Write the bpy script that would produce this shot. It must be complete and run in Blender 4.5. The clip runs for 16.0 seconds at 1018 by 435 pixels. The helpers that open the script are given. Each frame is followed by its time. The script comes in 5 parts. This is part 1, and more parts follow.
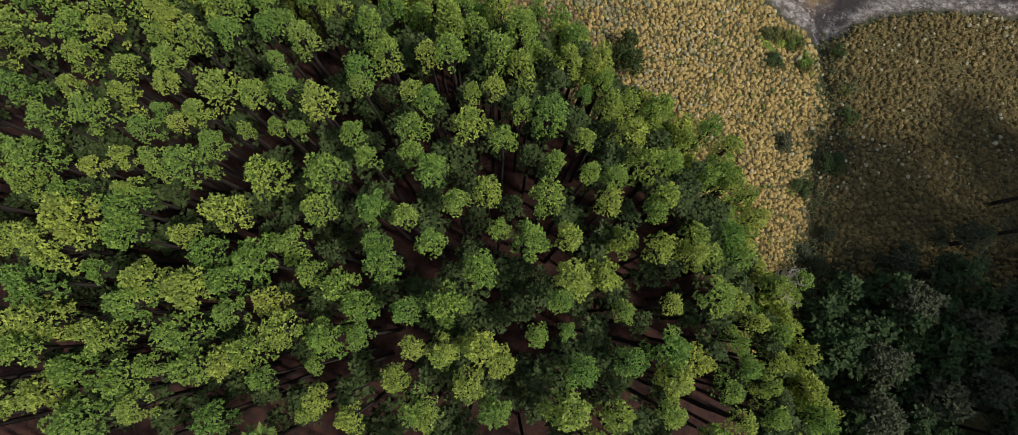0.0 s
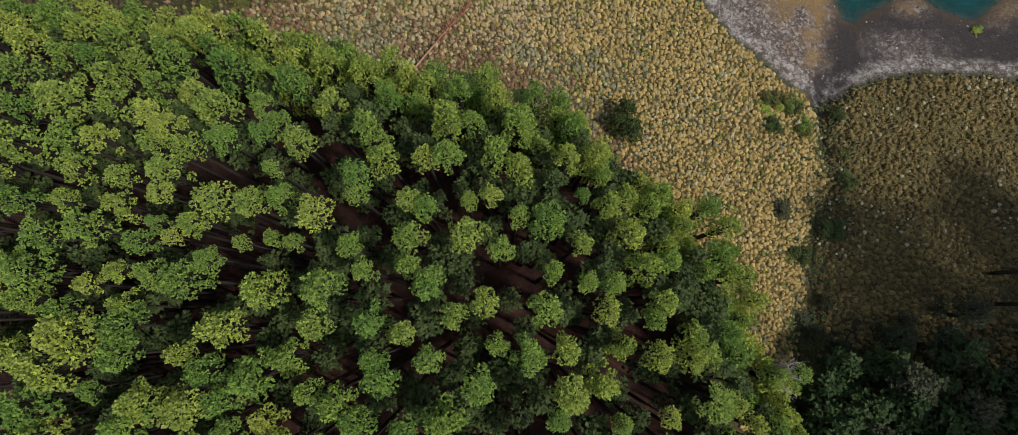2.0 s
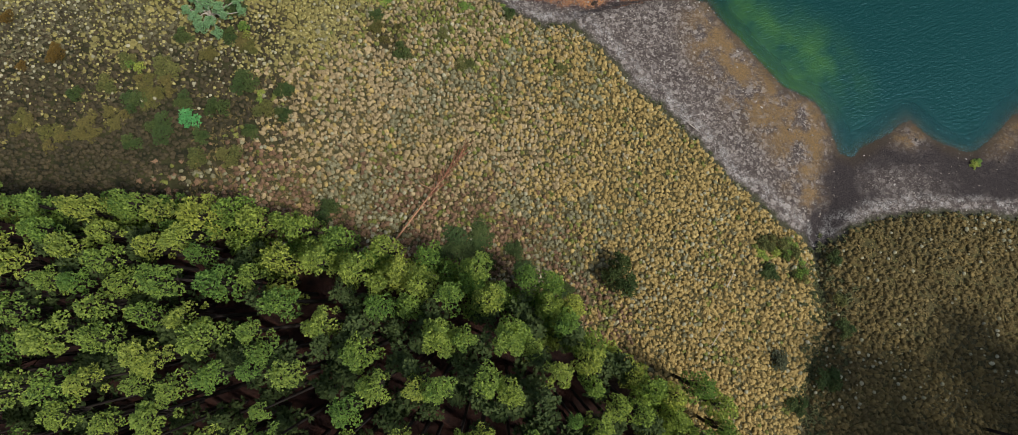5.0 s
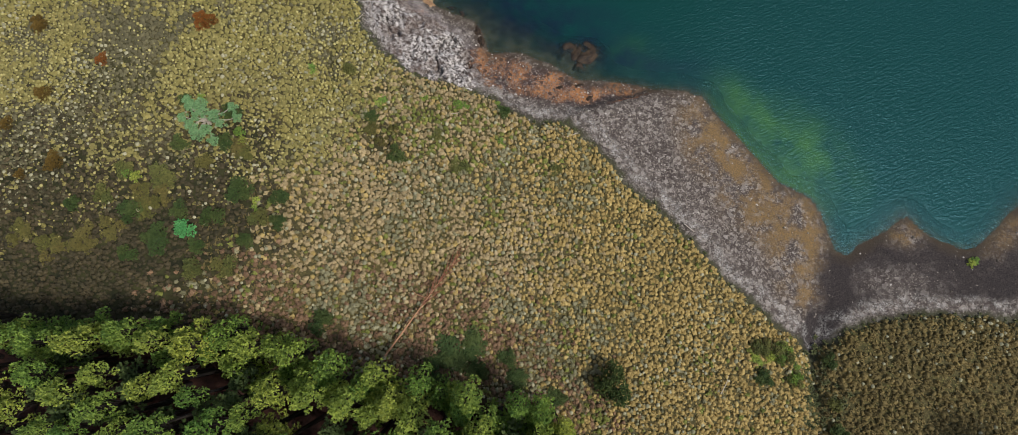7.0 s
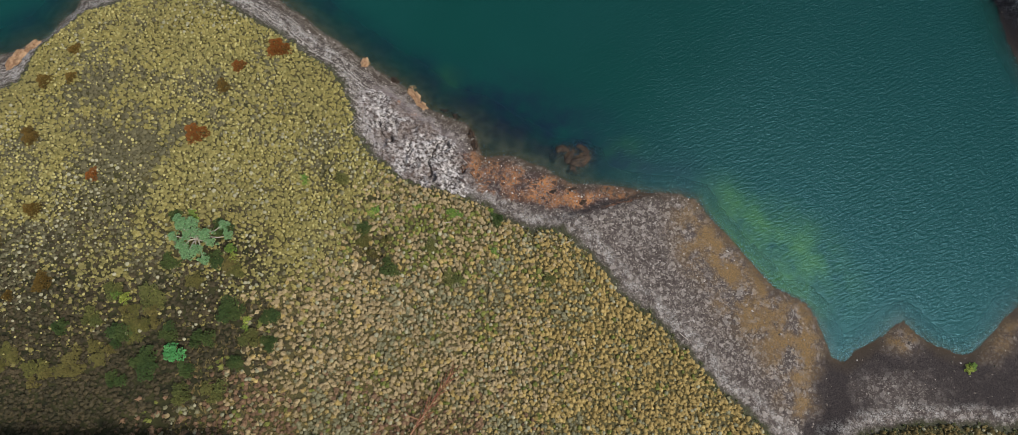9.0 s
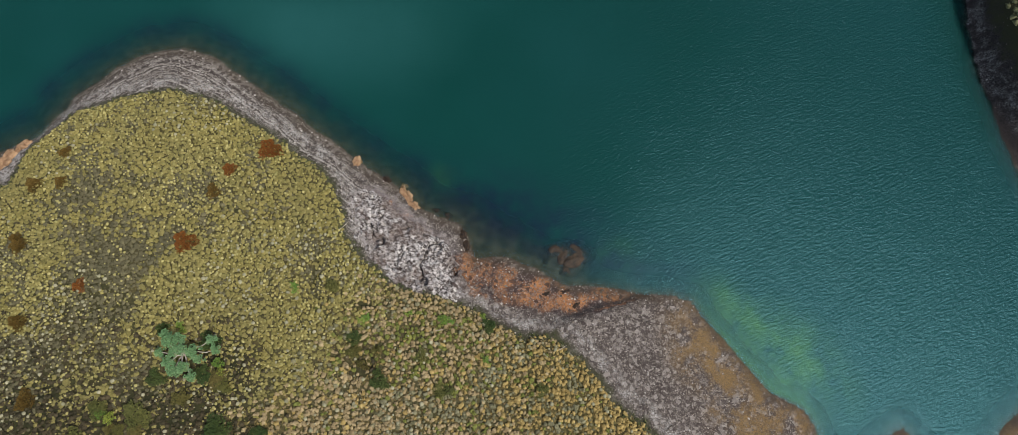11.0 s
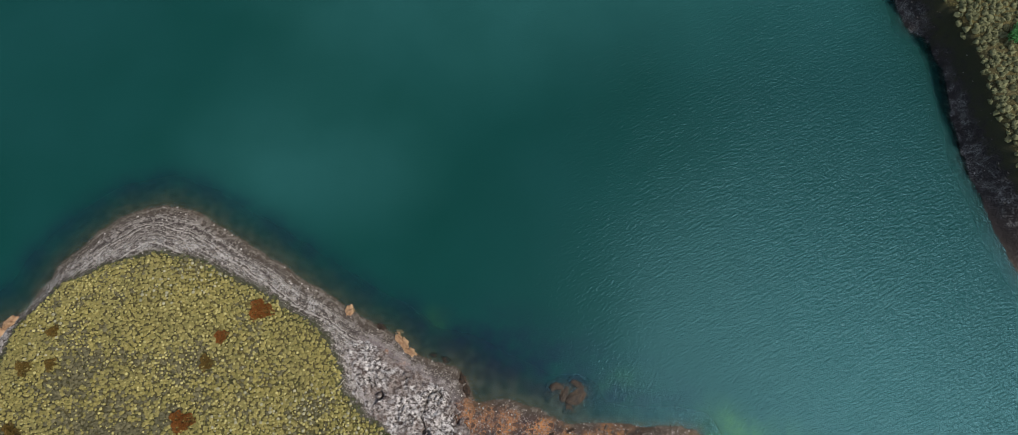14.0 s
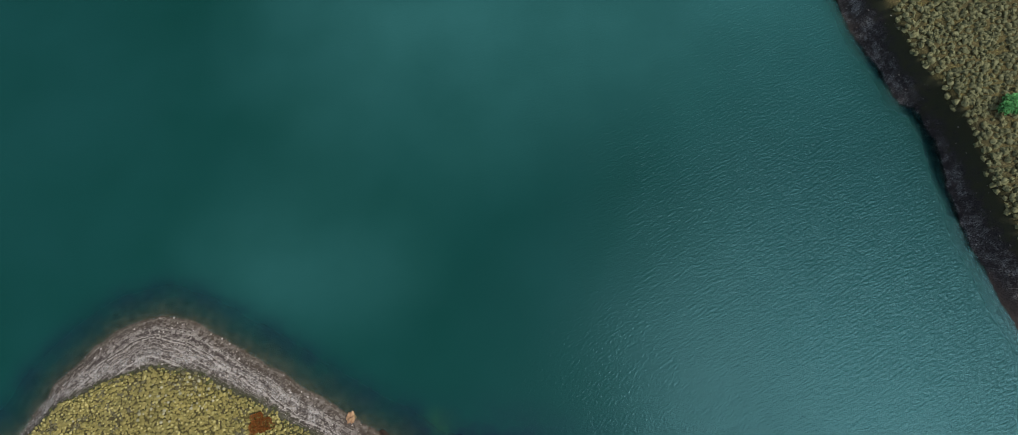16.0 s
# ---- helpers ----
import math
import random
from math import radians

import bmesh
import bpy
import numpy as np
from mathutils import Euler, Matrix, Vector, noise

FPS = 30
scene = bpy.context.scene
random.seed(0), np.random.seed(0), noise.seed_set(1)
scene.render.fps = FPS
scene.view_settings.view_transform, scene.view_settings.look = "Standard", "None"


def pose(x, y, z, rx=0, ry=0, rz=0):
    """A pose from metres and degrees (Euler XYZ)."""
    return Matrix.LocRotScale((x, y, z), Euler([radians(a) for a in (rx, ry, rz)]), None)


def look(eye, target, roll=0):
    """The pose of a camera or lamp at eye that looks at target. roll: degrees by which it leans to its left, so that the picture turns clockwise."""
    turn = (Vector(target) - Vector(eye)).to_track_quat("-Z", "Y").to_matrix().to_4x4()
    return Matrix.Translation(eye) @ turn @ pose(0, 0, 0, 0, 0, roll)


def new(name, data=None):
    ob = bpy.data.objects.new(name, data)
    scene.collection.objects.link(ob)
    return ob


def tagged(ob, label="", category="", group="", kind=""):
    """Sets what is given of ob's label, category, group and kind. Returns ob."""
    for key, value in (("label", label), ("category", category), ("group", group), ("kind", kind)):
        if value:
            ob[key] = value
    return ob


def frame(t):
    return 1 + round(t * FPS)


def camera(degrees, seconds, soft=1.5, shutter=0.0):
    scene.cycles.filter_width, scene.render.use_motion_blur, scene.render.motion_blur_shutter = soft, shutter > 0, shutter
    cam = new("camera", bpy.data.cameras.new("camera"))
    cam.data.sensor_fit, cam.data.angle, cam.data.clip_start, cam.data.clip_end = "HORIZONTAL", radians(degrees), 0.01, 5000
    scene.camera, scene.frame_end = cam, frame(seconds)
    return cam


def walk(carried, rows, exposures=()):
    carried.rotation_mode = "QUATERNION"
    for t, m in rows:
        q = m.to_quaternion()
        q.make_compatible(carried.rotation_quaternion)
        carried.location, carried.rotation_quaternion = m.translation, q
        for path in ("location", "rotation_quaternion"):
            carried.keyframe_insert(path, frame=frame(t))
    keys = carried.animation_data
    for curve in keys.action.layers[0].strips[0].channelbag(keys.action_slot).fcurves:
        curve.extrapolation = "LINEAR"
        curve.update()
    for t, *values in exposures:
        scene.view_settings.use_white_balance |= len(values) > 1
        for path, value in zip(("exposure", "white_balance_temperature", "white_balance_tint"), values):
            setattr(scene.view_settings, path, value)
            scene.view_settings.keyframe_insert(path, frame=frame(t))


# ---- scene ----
cam = camera(83.1, 16.0, soft=0.5)
# seconds, eye, target, roll
PATH = [
    (0, (2.001, 2.559, 61.569), (2.026, 2.891, 59.597), 7.4),
    (0.5, (1.866, 4.255, 61.818), (1.893, 4.582, 59.845), 8.0),
    (1, (1.852, 6.04, 62.034), (1.879, 6.366, 60.061), 7.8),
    (1.5, (1.766, 8.099, 62.275), (1.795, 8.419, 60.301), 8.2),
    (2, (1.654, 10.311, 62.584), (1.685, 10.627, 60.609), 8.5),
    (2.5, (1.552, 12.683, 62.839), (1.584, 12.997, 60.864), 8.7),
    (3, (1.39, 15.435, 63.203), (1.425, 15.74, 61.227), 9.4),
    (3.5, (1.126, 18.247, 63.347), (1.169, 18.549, 61.37), 10.7),
    (4, (0.956, 21.281, 63.601), (1.004, 21.574, 61.624), 11.8),
    (6.5, (2.132, 35.313, 65.912), (2.147, 35.607, 63.934), 5.7),
    (7, (2.128, 38.08, 66.225), (2.145, 38.381, 64.248), 6.0),
    (7.5, (2.06, 40.945, 66.561), (2.079, 41.25, 64.584), 6.3),
    (8, (2.181, 43.663, 66.919), (2.199, 43.975, 64.943), 5.9),
    (8.5, (2.166, 46.419, 67.246), (2.185, 46.747, 65.273), 5.8),
    (9, (2.082, 48.988, 67.594), (2.105, 49.335, 65.625), 6.2),
    (9.5, (2.14, 51.475, 67.874), (2.162, 51.844, 65.909), 5.9),
    (12, (2.641, 64.65, 69.717), (2.664, 65.056, 67.759), 5.2),
    (12.5, (2.556, 67.423, 70.177), (2.583, 67.829, 68.219), 5.1),
    (13, (2.577, 70.24, 70.662), (2.608, 70.644, 68.704), 4.6),
    (13.5, (2.716, 72.914, 71.098), (2.748, 73.32, 69.14), 3.5),
    (14, (2.915, 75.521, 71.557), (2.948, 75.934, 69.601), 2.5),
    (14.5, (3.216, 77.955, 71.958), (3.247, 78.378, 70.003), 1.5),
    (15, (3.61, 80.031, 72.35), (3.638, 80.475, 70.4), 0.2),
    (15.5, (3.922, 81.911, 72.69), (3.949, 82.381, 70.747), -0.9),
    (16, (3.88, 83.632, 72.941), (3.913, 84.144, 71.007), -1.0),
]
walk(cam, [(t, look(eye, target, roll)) for t, eye, target, roll in PATH])

# ---- world and light ----
SUN_WAY = Vector((-0.52, 0.23, -0.82)).normalized()  # the way the sunlight travels
CLOUD = 5.5
world = bpy.data.worlds.new("sky")
scene.world = world
world.use_nodes = True
wn, wl = world.node_tree.nodes, world.node_tree.links
sky = wn.new("ShaderNodeTexSky")
sky.sky_type = "NISHITA"
sky.sun_disc = False
sky.sun_elevation = math.asin(-SUN_WAY.z)
sky.sun_rotation = math.atan2(-SUN_WAY.x, -SUN_WAY.y)
sky.altitude = 800
sky.dust_density = 2.5
# broken cloud, as on a flat layer overhead
ray = wn.new("ShaderNodeTexCoord")
axes = wn.new("ShaderNodeSeparateXYZ")
wl.new(ray.outputs["Generated"], axes.inputs[0])
level = wn.new("ShaderNodeMath")
level.operation = "MAXIMUM"
level.inputs[1].default_value = 0.12
wl.new(axes.outputs[2], level.inputs[0])
spread_out = wn.new("ShaderNodeVectorMath")
spread_out.operation = "DIVIDE"
wl.new(ray.outputs["Generated"], spread_out.inputs[0])
wl.new(level.outputs[0], spread_out.inputs[1])
puffs = wn.new("ShaderNodeTexNoise")
puffs.inputs["Scale"].default_value = 1.6
puffs.inputs["Detail"].default_value = 4.0
wl.new(spread_out.outputs[0], puffs.inputs["Vector"])
cover = wn.new("ShaderNodeMapRange")
cover.inputs["From Min"].default_value = 0.42
cover.inputs["From Max"].default_value = 0.66
wl.new(puffs.outputs["Fac"], cover.inputs["Value"])
overhead = wn.new("ShaderNodeMix")
overhead.data_type = "RGBA"
overhead.inputs[7].default_value = (CLOUD, CLOUD * 1.05, CLOUD * 1.12, 1)
wl.new(cover.outputs[0], overhead.inputs[0])
wl.new(sky.outputs[0], overhead.inputs[6])
wl.new(overhead.outputs[2], wn["Background"].inputs[0])
wn["Background"].inputs[1].default_value = 0.15
sun = new("sun", bpy.data.lights.new("sun", "SUN"))
sun.data.energy = 4.1
sun.data.angle = radians(7.0)
sun.data.color = (1.0, 0.94, 0.84)
sun.matrix_world = look((130, -40, 220), Vector((130, -40, 220)) + SUN_WAY)
scene.view_settings.exposure = 0.08

# ---- material tools ----


def material(name):
    m = bpy.data.materials.new(name)
    m.use_nodes = True
    nt = m.node_tree
    return m, nt, nt.nodes["Principled BSDF"]


def node(nt, kind, links=(), **values):
    """A node with its inputs by number or name: a value or an output socket."""
    n = nt.nodes.new(kind)
    for key, value in values.items():
        setattr_plain(n, key, value)
    for key, value in links:
        if isinstance(value, bpy.types.NodeSocket):
            nt.links.new(value, n.inputs[key])
        else:
            n.inputs[key].default_value = value
    return n


def setattr_plain(n, key, value):
    if key == "operation":
        n.operation = value
    elif key == "blend":
        n.data_type, n.blend_type = "RGBA", value
    elif key == "attribute":
        n.attribute_name = value


def mix(nt, fac, a, b, blend="MIX"):
    n = nt.nodes.new("ShaderNodeMix")
    n.data_type, n.blend_type = "RGBA", blend
    for key, value in ((0, fac), (6, a), (7, b)):
        if isinstance(value, bpy.types.NodeSocket):
            nt.links.new(value, n.inputs[key])
        elif key == 0:
            n.inputs[key].default_value = value
        else:
            n.inputs[key].default_value = (*value, 1)
    return n.outputs[2]


def grain(nt, scale, detail=4.0, rough=0.55, vector=None):
    n = node(nt, "ShaderNodeTexNoise", (("Scale", scale), ("Detail", detail), ("Roughness", rough)))
    if vector is None:
        vector = node(nt, "ShaderNodeTexCoord").outputs["Object"]
    nt.links.new(vector, n.inputs["Vector"])
    return n.outputs["Fac"]


def ramp(nt, fac, low, high):
    n = node(nt, "ShaderNodeMapRange", (("Value", fac), ("From Min", low), ("From Max", high)))
    n.clamp = True
    return n.outputs[0]


def attr(nt, name):
    return node(nt, "ShaderNodeAttribute", attribute=name).outputs["Fac"]


def maths(nt, op, a, b=0.0):
    return node(nt, "ShaderNodeMath", ((0, a), (1, b)), operation=op).outputs[0]


def bump(nt, bsdf, height, strength, distance=0.1):
    n = node(nt, "ShaderNodeBump", (("Height", height), ("Strength", strength), ("Distance", distance)))
    nt.links.new(n.outputs[0], bsdf.inputs["Normal"])


def put(nt, bsdf, color, rough=0.9, spec=0.2):
    if isinstance(color, bpy.types.NodeSocket):
        nt.links.new(color, bsdf.inputs["Base Color"])
    else:
        bsdf.inputs["Base Color"].default_value = (*color, 1)
    bsdf.inputs["Roughness"].default_value = rough
    bsdf.inputs["Specular IOR Level"].default_value = spec


def plant_material(name, dark, light, third, world_scale=0.12, glow=0.25, by_object=0.0, tone=False, spots=0.35):
    """Leaves: colour varies leaf by leaf, over the ground in patches, and from plant to plant."""
    m, nt, bsdf = material(name)
    island = node(nt, "ShaderNodeNewGeometry").outputs["Random Per Island"]
    place = node(nt, "ShaderNodeNewGeometry").outputs["Position"]
    patch = ramp(nt, grain(nt, world_scale, 3.0, 0.6, place), 0.38, 0.62)
    pick = island
    if tone:
        pick = maths(nt, "ADD", maths(nt, "MULTIPLY", attr(nt, "tone"), 0.55), maths(nt, "MULTIPLY", island, 0.45))
    c = mix(nt, pick, dark, light)
    c = mix(nt, maths(nt, "MULTIPLY", patch, 0.45), c, third)
    small = ramp(nt, grain(nt, world_scale * 6, 3.0, 0.6, place), 0.35, 0.65)
    c = mix(nt, maths(nt, "MULTIPLY", small, spots), c, dark)
    if by_object:
        rnd = node(nt, "ShaderNodeObjectInfo").outputs["Random"]
        hsv = node(nt, "ShaderNodeHueSaturation", (("Color", c), ("Hue", maths(nt, "ADD", maths(nt, "MULTIPLY", rnd, by_object * 0.13), 0.5 - by_object * 0.035)),
                   ("Value", maths(nt, "ADD", maths(nt, "MULTIPLY", rnd, -by_object * 0.9), 1.0 + by_object * 0.45))))
        c = hsv.outputs[0]
    streak = ramp(nt, grain(nt, 16.0, 3.0, 0.7, place), 0.40, 0.62)
    c = mix(nt, maths(nt, "MULTIPLY", streak, spots), c, (dark[0] * 0.5, dark[1] * 0.5, dark[2] * 0.5))
    put(nt, bsdf, c, 0.75, 0.25)
    tr = node(nt, "ShaderNodeBsdfTranslucent", (("Color", c),))
    ms = node(nt, "ShaderNodeMixShader", ((0, glow), (1, bsdf.outputs[0]), (2, tr.outputs[0])))
    nt.links.new(ms.outputs[0], nt.nodes["Material Output"].inputs[0])
    return m


def plain_material(name, a, b, scale, rough=0.9, relief=0.4, spread=(0.35, 0.65)):
    m, nt, bsdf = material(name)
    f = grain(nt, scale, 6.0, 0.65)
    c = mix(nt, ramp(nt, f, *spread), a, b)
    c = mix(nt, maths(nt, "MULTIPLY", grain(nt, scale * 5, 3.0), 0.45), c, (a[0] * 0.4, a[1] * 0.4, a[2] * 0.4))
    put(nt, bsdf, c, rough)
    bump(nt, bsdf, grain(nt, scale * 3, 5.0), relief, 0.1)
    return m


def stained_material(name, a, b, scale, rough=0.9, relief=0.4, spread=(0.35, 0.65)):
    """Bedrock: pale faces, dark seams, and brown stains in broad patches."""
    m, nt, bsdf = material(name)
    turn = node(nt, "ShaderNodeMapping", (("Vector", node(nt, "ShaderNodeTexCoord").outputs["Object"]), ("Rotation", (0, 0, radians(38))), ("Scale", (0.9, 1.15, 1.0))))
    c = mix(nt, ramp(nt, grain(nt, scale, 7.0, 0.72, turn.outputs[0]), *spread), a, b)
    c = mix(nt, maths(nt, "MULTIPLY", ramp(nt, grain(nt, 0.24, 5.0, 0.65), 0.44, 0.58), 0.75), c, (0.100, 0.070, 0.058))
    c = mix(nt, maths(nt, "MULTIPLY", ramp(nt, grain(nt, 6.0, 5.0, 0.75), 0.50, 0.66), 0.7), c, (0.045, 0.036, 0.034))
    put(nt, bsdf, c, rough)
    bump(nt, bsdf, grain(nt, scale * 4, 6.0, 0.7), relief, 0.15)
    return m


# ---- materials ----
LEAF = plant_material("tree_leaves", (0.042, 0.082, 0.024), (0.570, 0.655, 0.120), (0.190, 0.300, 0.075), 0.10, 0.50, 0.45, True, 0.12)
# dark leaves: hold the hollow's shade as well as their own green
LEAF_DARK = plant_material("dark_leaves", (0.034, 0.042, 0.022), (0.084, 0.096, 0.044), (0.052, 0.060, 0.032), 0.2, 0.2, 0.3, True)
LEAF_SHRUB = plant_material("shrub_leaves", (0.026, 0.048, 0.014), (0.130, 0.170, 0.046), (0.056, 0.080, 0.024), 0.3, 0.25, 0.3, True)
LEAF_HERB = plant_material("herb_leaves", (0.055, 0.062, 0.018), (0.230, 0.225, 0.064), (0.110, 0.112, 0.034), 0.5, 0.2, 0.3, True)
LEAF_OLIVE = plant_material("olive_leaves", (0.060, 0.054, 0.016), (0.195, 0.170, 0.048), (0.105, 0.094, 0.028), 0.5, 0.2, 0.3, True)
LEAF_PALE = plant_material("pale_leaves", (0.035, 0.110, 0.040), (0.420, 0.660, 0.330), (0.220, 0.420, 0.180), 0.8, 0.2, 0.0, True)
LEAF_MINT = plant_material("bright_leaves", (0.035, 0.170, 0.050), (0.200, 0.560, 0.190), (0.100, 0.360, 0.115), 0.8, 0.2, 0.0, True)
GOLD = plant_material("golden_grass", (0.260, 0.185, 0.062), (0.640, 0.490, 0.200), (0.360, 0.275, 0.105), 0.10, 0.2, tone=True)
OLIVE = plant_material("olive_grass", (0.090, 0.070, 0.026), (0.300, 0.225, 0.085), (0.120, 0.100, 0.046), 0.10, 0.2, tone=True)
ROSETTE = plant_material("rosette_leaves", (0.200, 0.182, 0.055), (0.600, 0.530, 0.225), (0.290, 0.272, 0.110), 0.5, 0.15)
HEADLAND = plant_material("headland_turf", (0.140, 0.124, 0.036), (0.410, 0.350, 0.118), (0.200, 0.182, 0.082), 0.22, 0.15, tone=True)
SILVER = plant_material("silver_leaves", (0.210, 0.205, 0.120), (0.480, 0.450, 0.300), (0.300, 0.285, 0.200), 0.3, 0.15)
BANK = plant_material("bank_turf", (0.090, 0.096, 0.045), (0.250, 0.250, 0.125), (0.130, 0.142, 0.075), 0.3, 0.15, tone=True)
HEATH = plant_material("heath", (0.030, 0.026, 0.014), (0.125, 0.096, 0.050), (0.036, 0.038, 0.018), 0.4, 0.15, tone=True)
SEDGE = plant_material("sedge", (0.036, 0.046, 0.018), (0.150, 0.155, 0.060), (0.070, 0.085, 0.032), 0.4, 0.15)
RUSTY = plant_material("rusty_leaves", (0.150, 0.050, 0.012), (0.330, 0.130, 0.028), (0.200, 0.085, 0.018), 0.20, 0.15)
BRONZE = plant_material("bronze_leaves", (0.085, 0.055, 0.012), (0.230, 0.140, 0.032), (0.130, 0.090, 0.022), 0.20, 0.15)
STRAW = plant_material("straw_grass", (0.220, 0.165, 0.085), (0.600, 0.480, 0.270), (0.320, 0.255, 0.140), 0.16, 0.2, tone=True)
RUSSET = plant_material("russet_grass", (0.105, 0.064, 0.038), (0.390, 0.245, 0.145), (0.160, 0.102, 0.060), 0.16, 0.2, tone=True)
SAGE = plant_material("sage_grass", (0.125, 0.118, 0.060), (0.390, 0.365, 0.225), (0.200, 0.195, 0.115), 0.2, 0.2, tone=True)
LIME = plant_material("lime_grass", (0.095, 0.110, 0.024), (0.320, 0.330, 0.085), (0.150, 0.180, 0.045), 0.2, 0.2, tone=True)
GREYMAT = plant_material("grey_turf", (0.070, 0.064, 0.034), (0.230, 0.206, 0.112), (0.110, 0.106, 0.062), 0.3, 0.15, tone=True)
BARK = plain_material("bark", (0.026, 0.020, 0.018), (0.050, 0.040, 0.035), 3.0)
DEADWOOD = plain_material("dead_wood", (0.36, 0.31, 0.26), (0.52, 0.47, 0.41), 4.0)
LOGWOOD = plain_material("log_wood", (0.30, 0.15, 0.085), (0.43, 0.25, 0.15), 3.0)
DEADTWIG = plain_material("red_twigs", (0.16, 0.060, 0.035), (0.26, 0.11, 0.07), 3.0)
ROCK_PALE = stained_material("pale_rock", (0.050, 0.039, 0.037), (0.56, 0.53, 0.51), 2.3, 0.85, 1.0, (0.42, 0.58))
ROCK_ORANGE = plain_material("orange_rock", (0.16, 0.085, 0.045), (0.40, 0.26, 0.15), 1.5, 0.85, 0.8)
ROCK_SHOAL = plain_material("shoal_rock", (0.014, 0.009, 0.006), (0.066, 0.040, 0.020), 1.6, 0.5, 1.0, (0.42, 0.68))
ROCK_DARK = plain_material("dark_rock", (0.010, 0.008, 0.007), (0.060, 0.034, 0.018), 2.2, 0.6, 1.0)


def gravel_material():
    m, nt, bsdf = material("gravel")
    isl = node(nt, "ShaderNodeNewGeometry").outputs["Random Per Island"]
    c = mix(nt, ramp(nt, isl, 0.0, 0.75), (0.062, 0.053, 0.045), (0.175, 0.150, 0.128))
    c = mix(nt, ramp(nt, isl, 0.80, 1.0), c, (0.40, 0.37, 0.34))
    put(nt, bsdf, c, 0.85)
    return m


GRAVEL = gravel_material()


def ground_material():
    m, nt, bsdf = material("ground")
    veg, shore, wood, rock, rust = (attr(nt, k) for k in ("veg", "shore", "wood", "rock", "rust"))
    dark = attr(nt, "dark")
    place = node(nt, "ShaderNodeNewGeometry").outputs["Position"]
    big, mid, fine = grain(nt, 0.12, 4, 0.6, place), grain(nt, 0.9, 5, 0.65, place), grain(nt, 7.0, 4, 0.7, place)
    # soil and short turf between the plants
    turf = mix(nt, ramp(nt, big, 0.40, 0.60), (0.082, 0.066, 0.024), (0.070, 0.060, 0.030))
    turf = mix(nt, ramp(nt, mid, 0.40, 0.66), turf, (0.034, 0.034, 0.014))
    turf = mix(nt, ramp(nt, fine, 0.50, 0.75), turf, (0.115, 0.095, 0.042))
    tuft = node(nt, "ShaderNodeTexVoronoi", (("Vector", place), ("Scale", 4.2)))
    shade = node(nt, "ShaderNodeSeparateColor", ((0, tuft.outputs["Color"]),)).outputs[1]
    tip = mix(nt, ramp(nt, big, 0.38, 0.62), (0.260, 0.235, 0.080), (0.190, 0.180, 0.095))
    turf = mix(nt, maths(nt, "MULTIPLY", maths(nt, "MULTIPLY", shade, ramp(nt, tuft.outputs["Distance"], 0.55, 0.12)), 0.6), turf, tip)
    turf = mix(nt, maths(nt, "MULTIPLY", ramp(nt, grain(nt, 15.0, 3, 0.7, place), 0.48, 0.62), 0.6), turf, (0.014, 0.014, 0.007))
    # dark heath ground; the wood's and the hollow's shade is painted in too
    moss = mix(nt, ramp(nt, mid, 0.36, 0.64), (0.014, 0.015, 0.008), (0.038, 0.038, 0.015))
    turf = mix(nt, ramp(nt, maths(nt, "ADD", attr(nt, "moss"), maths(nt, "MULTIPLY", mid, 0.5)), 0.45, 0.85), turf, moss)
    litter = mix(nt, ramp(nt, mid, 0.35, 0.65), (0.022, 0.013, 0.012), (0.058, 0.026, 0.019))
    # gravel beach, in lines along the water
    wob = maths(nt, "ADD", shore, maths(nt, "MULTIPLY", mid, 0.45))
    line = node(nt, "ShaderNodeTexNoise", (("Scale", 1.0), ("Detail", 4.0), ("Roughness", 0.7)))
    line.noise_dimensions = "1D"
    nt.links.new(maths(nt, "MULTIPLY", wob, 2.6), line.inputs["W"])
    beach = mix(nt, ramp(nt, line.outputs["Fac"], 0.42, 0.62), (0.032, 0.026, 0.021), (0.235, 0.205, 0.178))
    east = node(nt, "ShaderNodeSeparateXYZ", (("Vector", place),)).outputs["X"]
    beach = mix(nt, maths(nt, "MULTIPLY", ramp(nt, east, -18.0, 2.0), 0.85), beach, mix(nt, ramp(nt, grain(nt, 0.5, 5, 0.65, place), 0.38, 0.62), (0.060, 0.048, 0.042), (0.145, 0.122, 0.108)))
    beach = mix(nt, ramp(nt, fine, 0.40, 0.68), beach, (0.050, 0.041, 0.040))
    cells = node(nt, "ShaderNodeTexVoronoi", (("Vector", place), ("Scale", 7.5)))
    tint = node(nt, "ShaderNodeSeparateColor", ((0, cells.outputs["Color"]),)).outputs[0]
    coarse = node(nt, "ShaderNodeTexVoronoi", (("Vector", place), ("Scale", 2.6)))
    tint2 = node(nt, "ShaderNodeSeparateColor", ((0, coarse.outputs["Color"]),)).outputs[0]
    beach = mix(nt, maths(nt, "MULTIPLY", ramp(nt, tint, 0.55, 0.0), 0.8), beach, (0.034, 0.027, 0.025))
    beach = mix(nt, maths(nt, "MULTIPLY", ramp(nt, tint, 0.72, 1.0), 0.8), beach, (0.250, 0.222, 0.200))
    beach = mix(nt, maths(nt, "MULTIPLY", ramp(nt, tint2, 0.72, 1.0), 0.6), beach, (0.290, 0.262, 0.240))
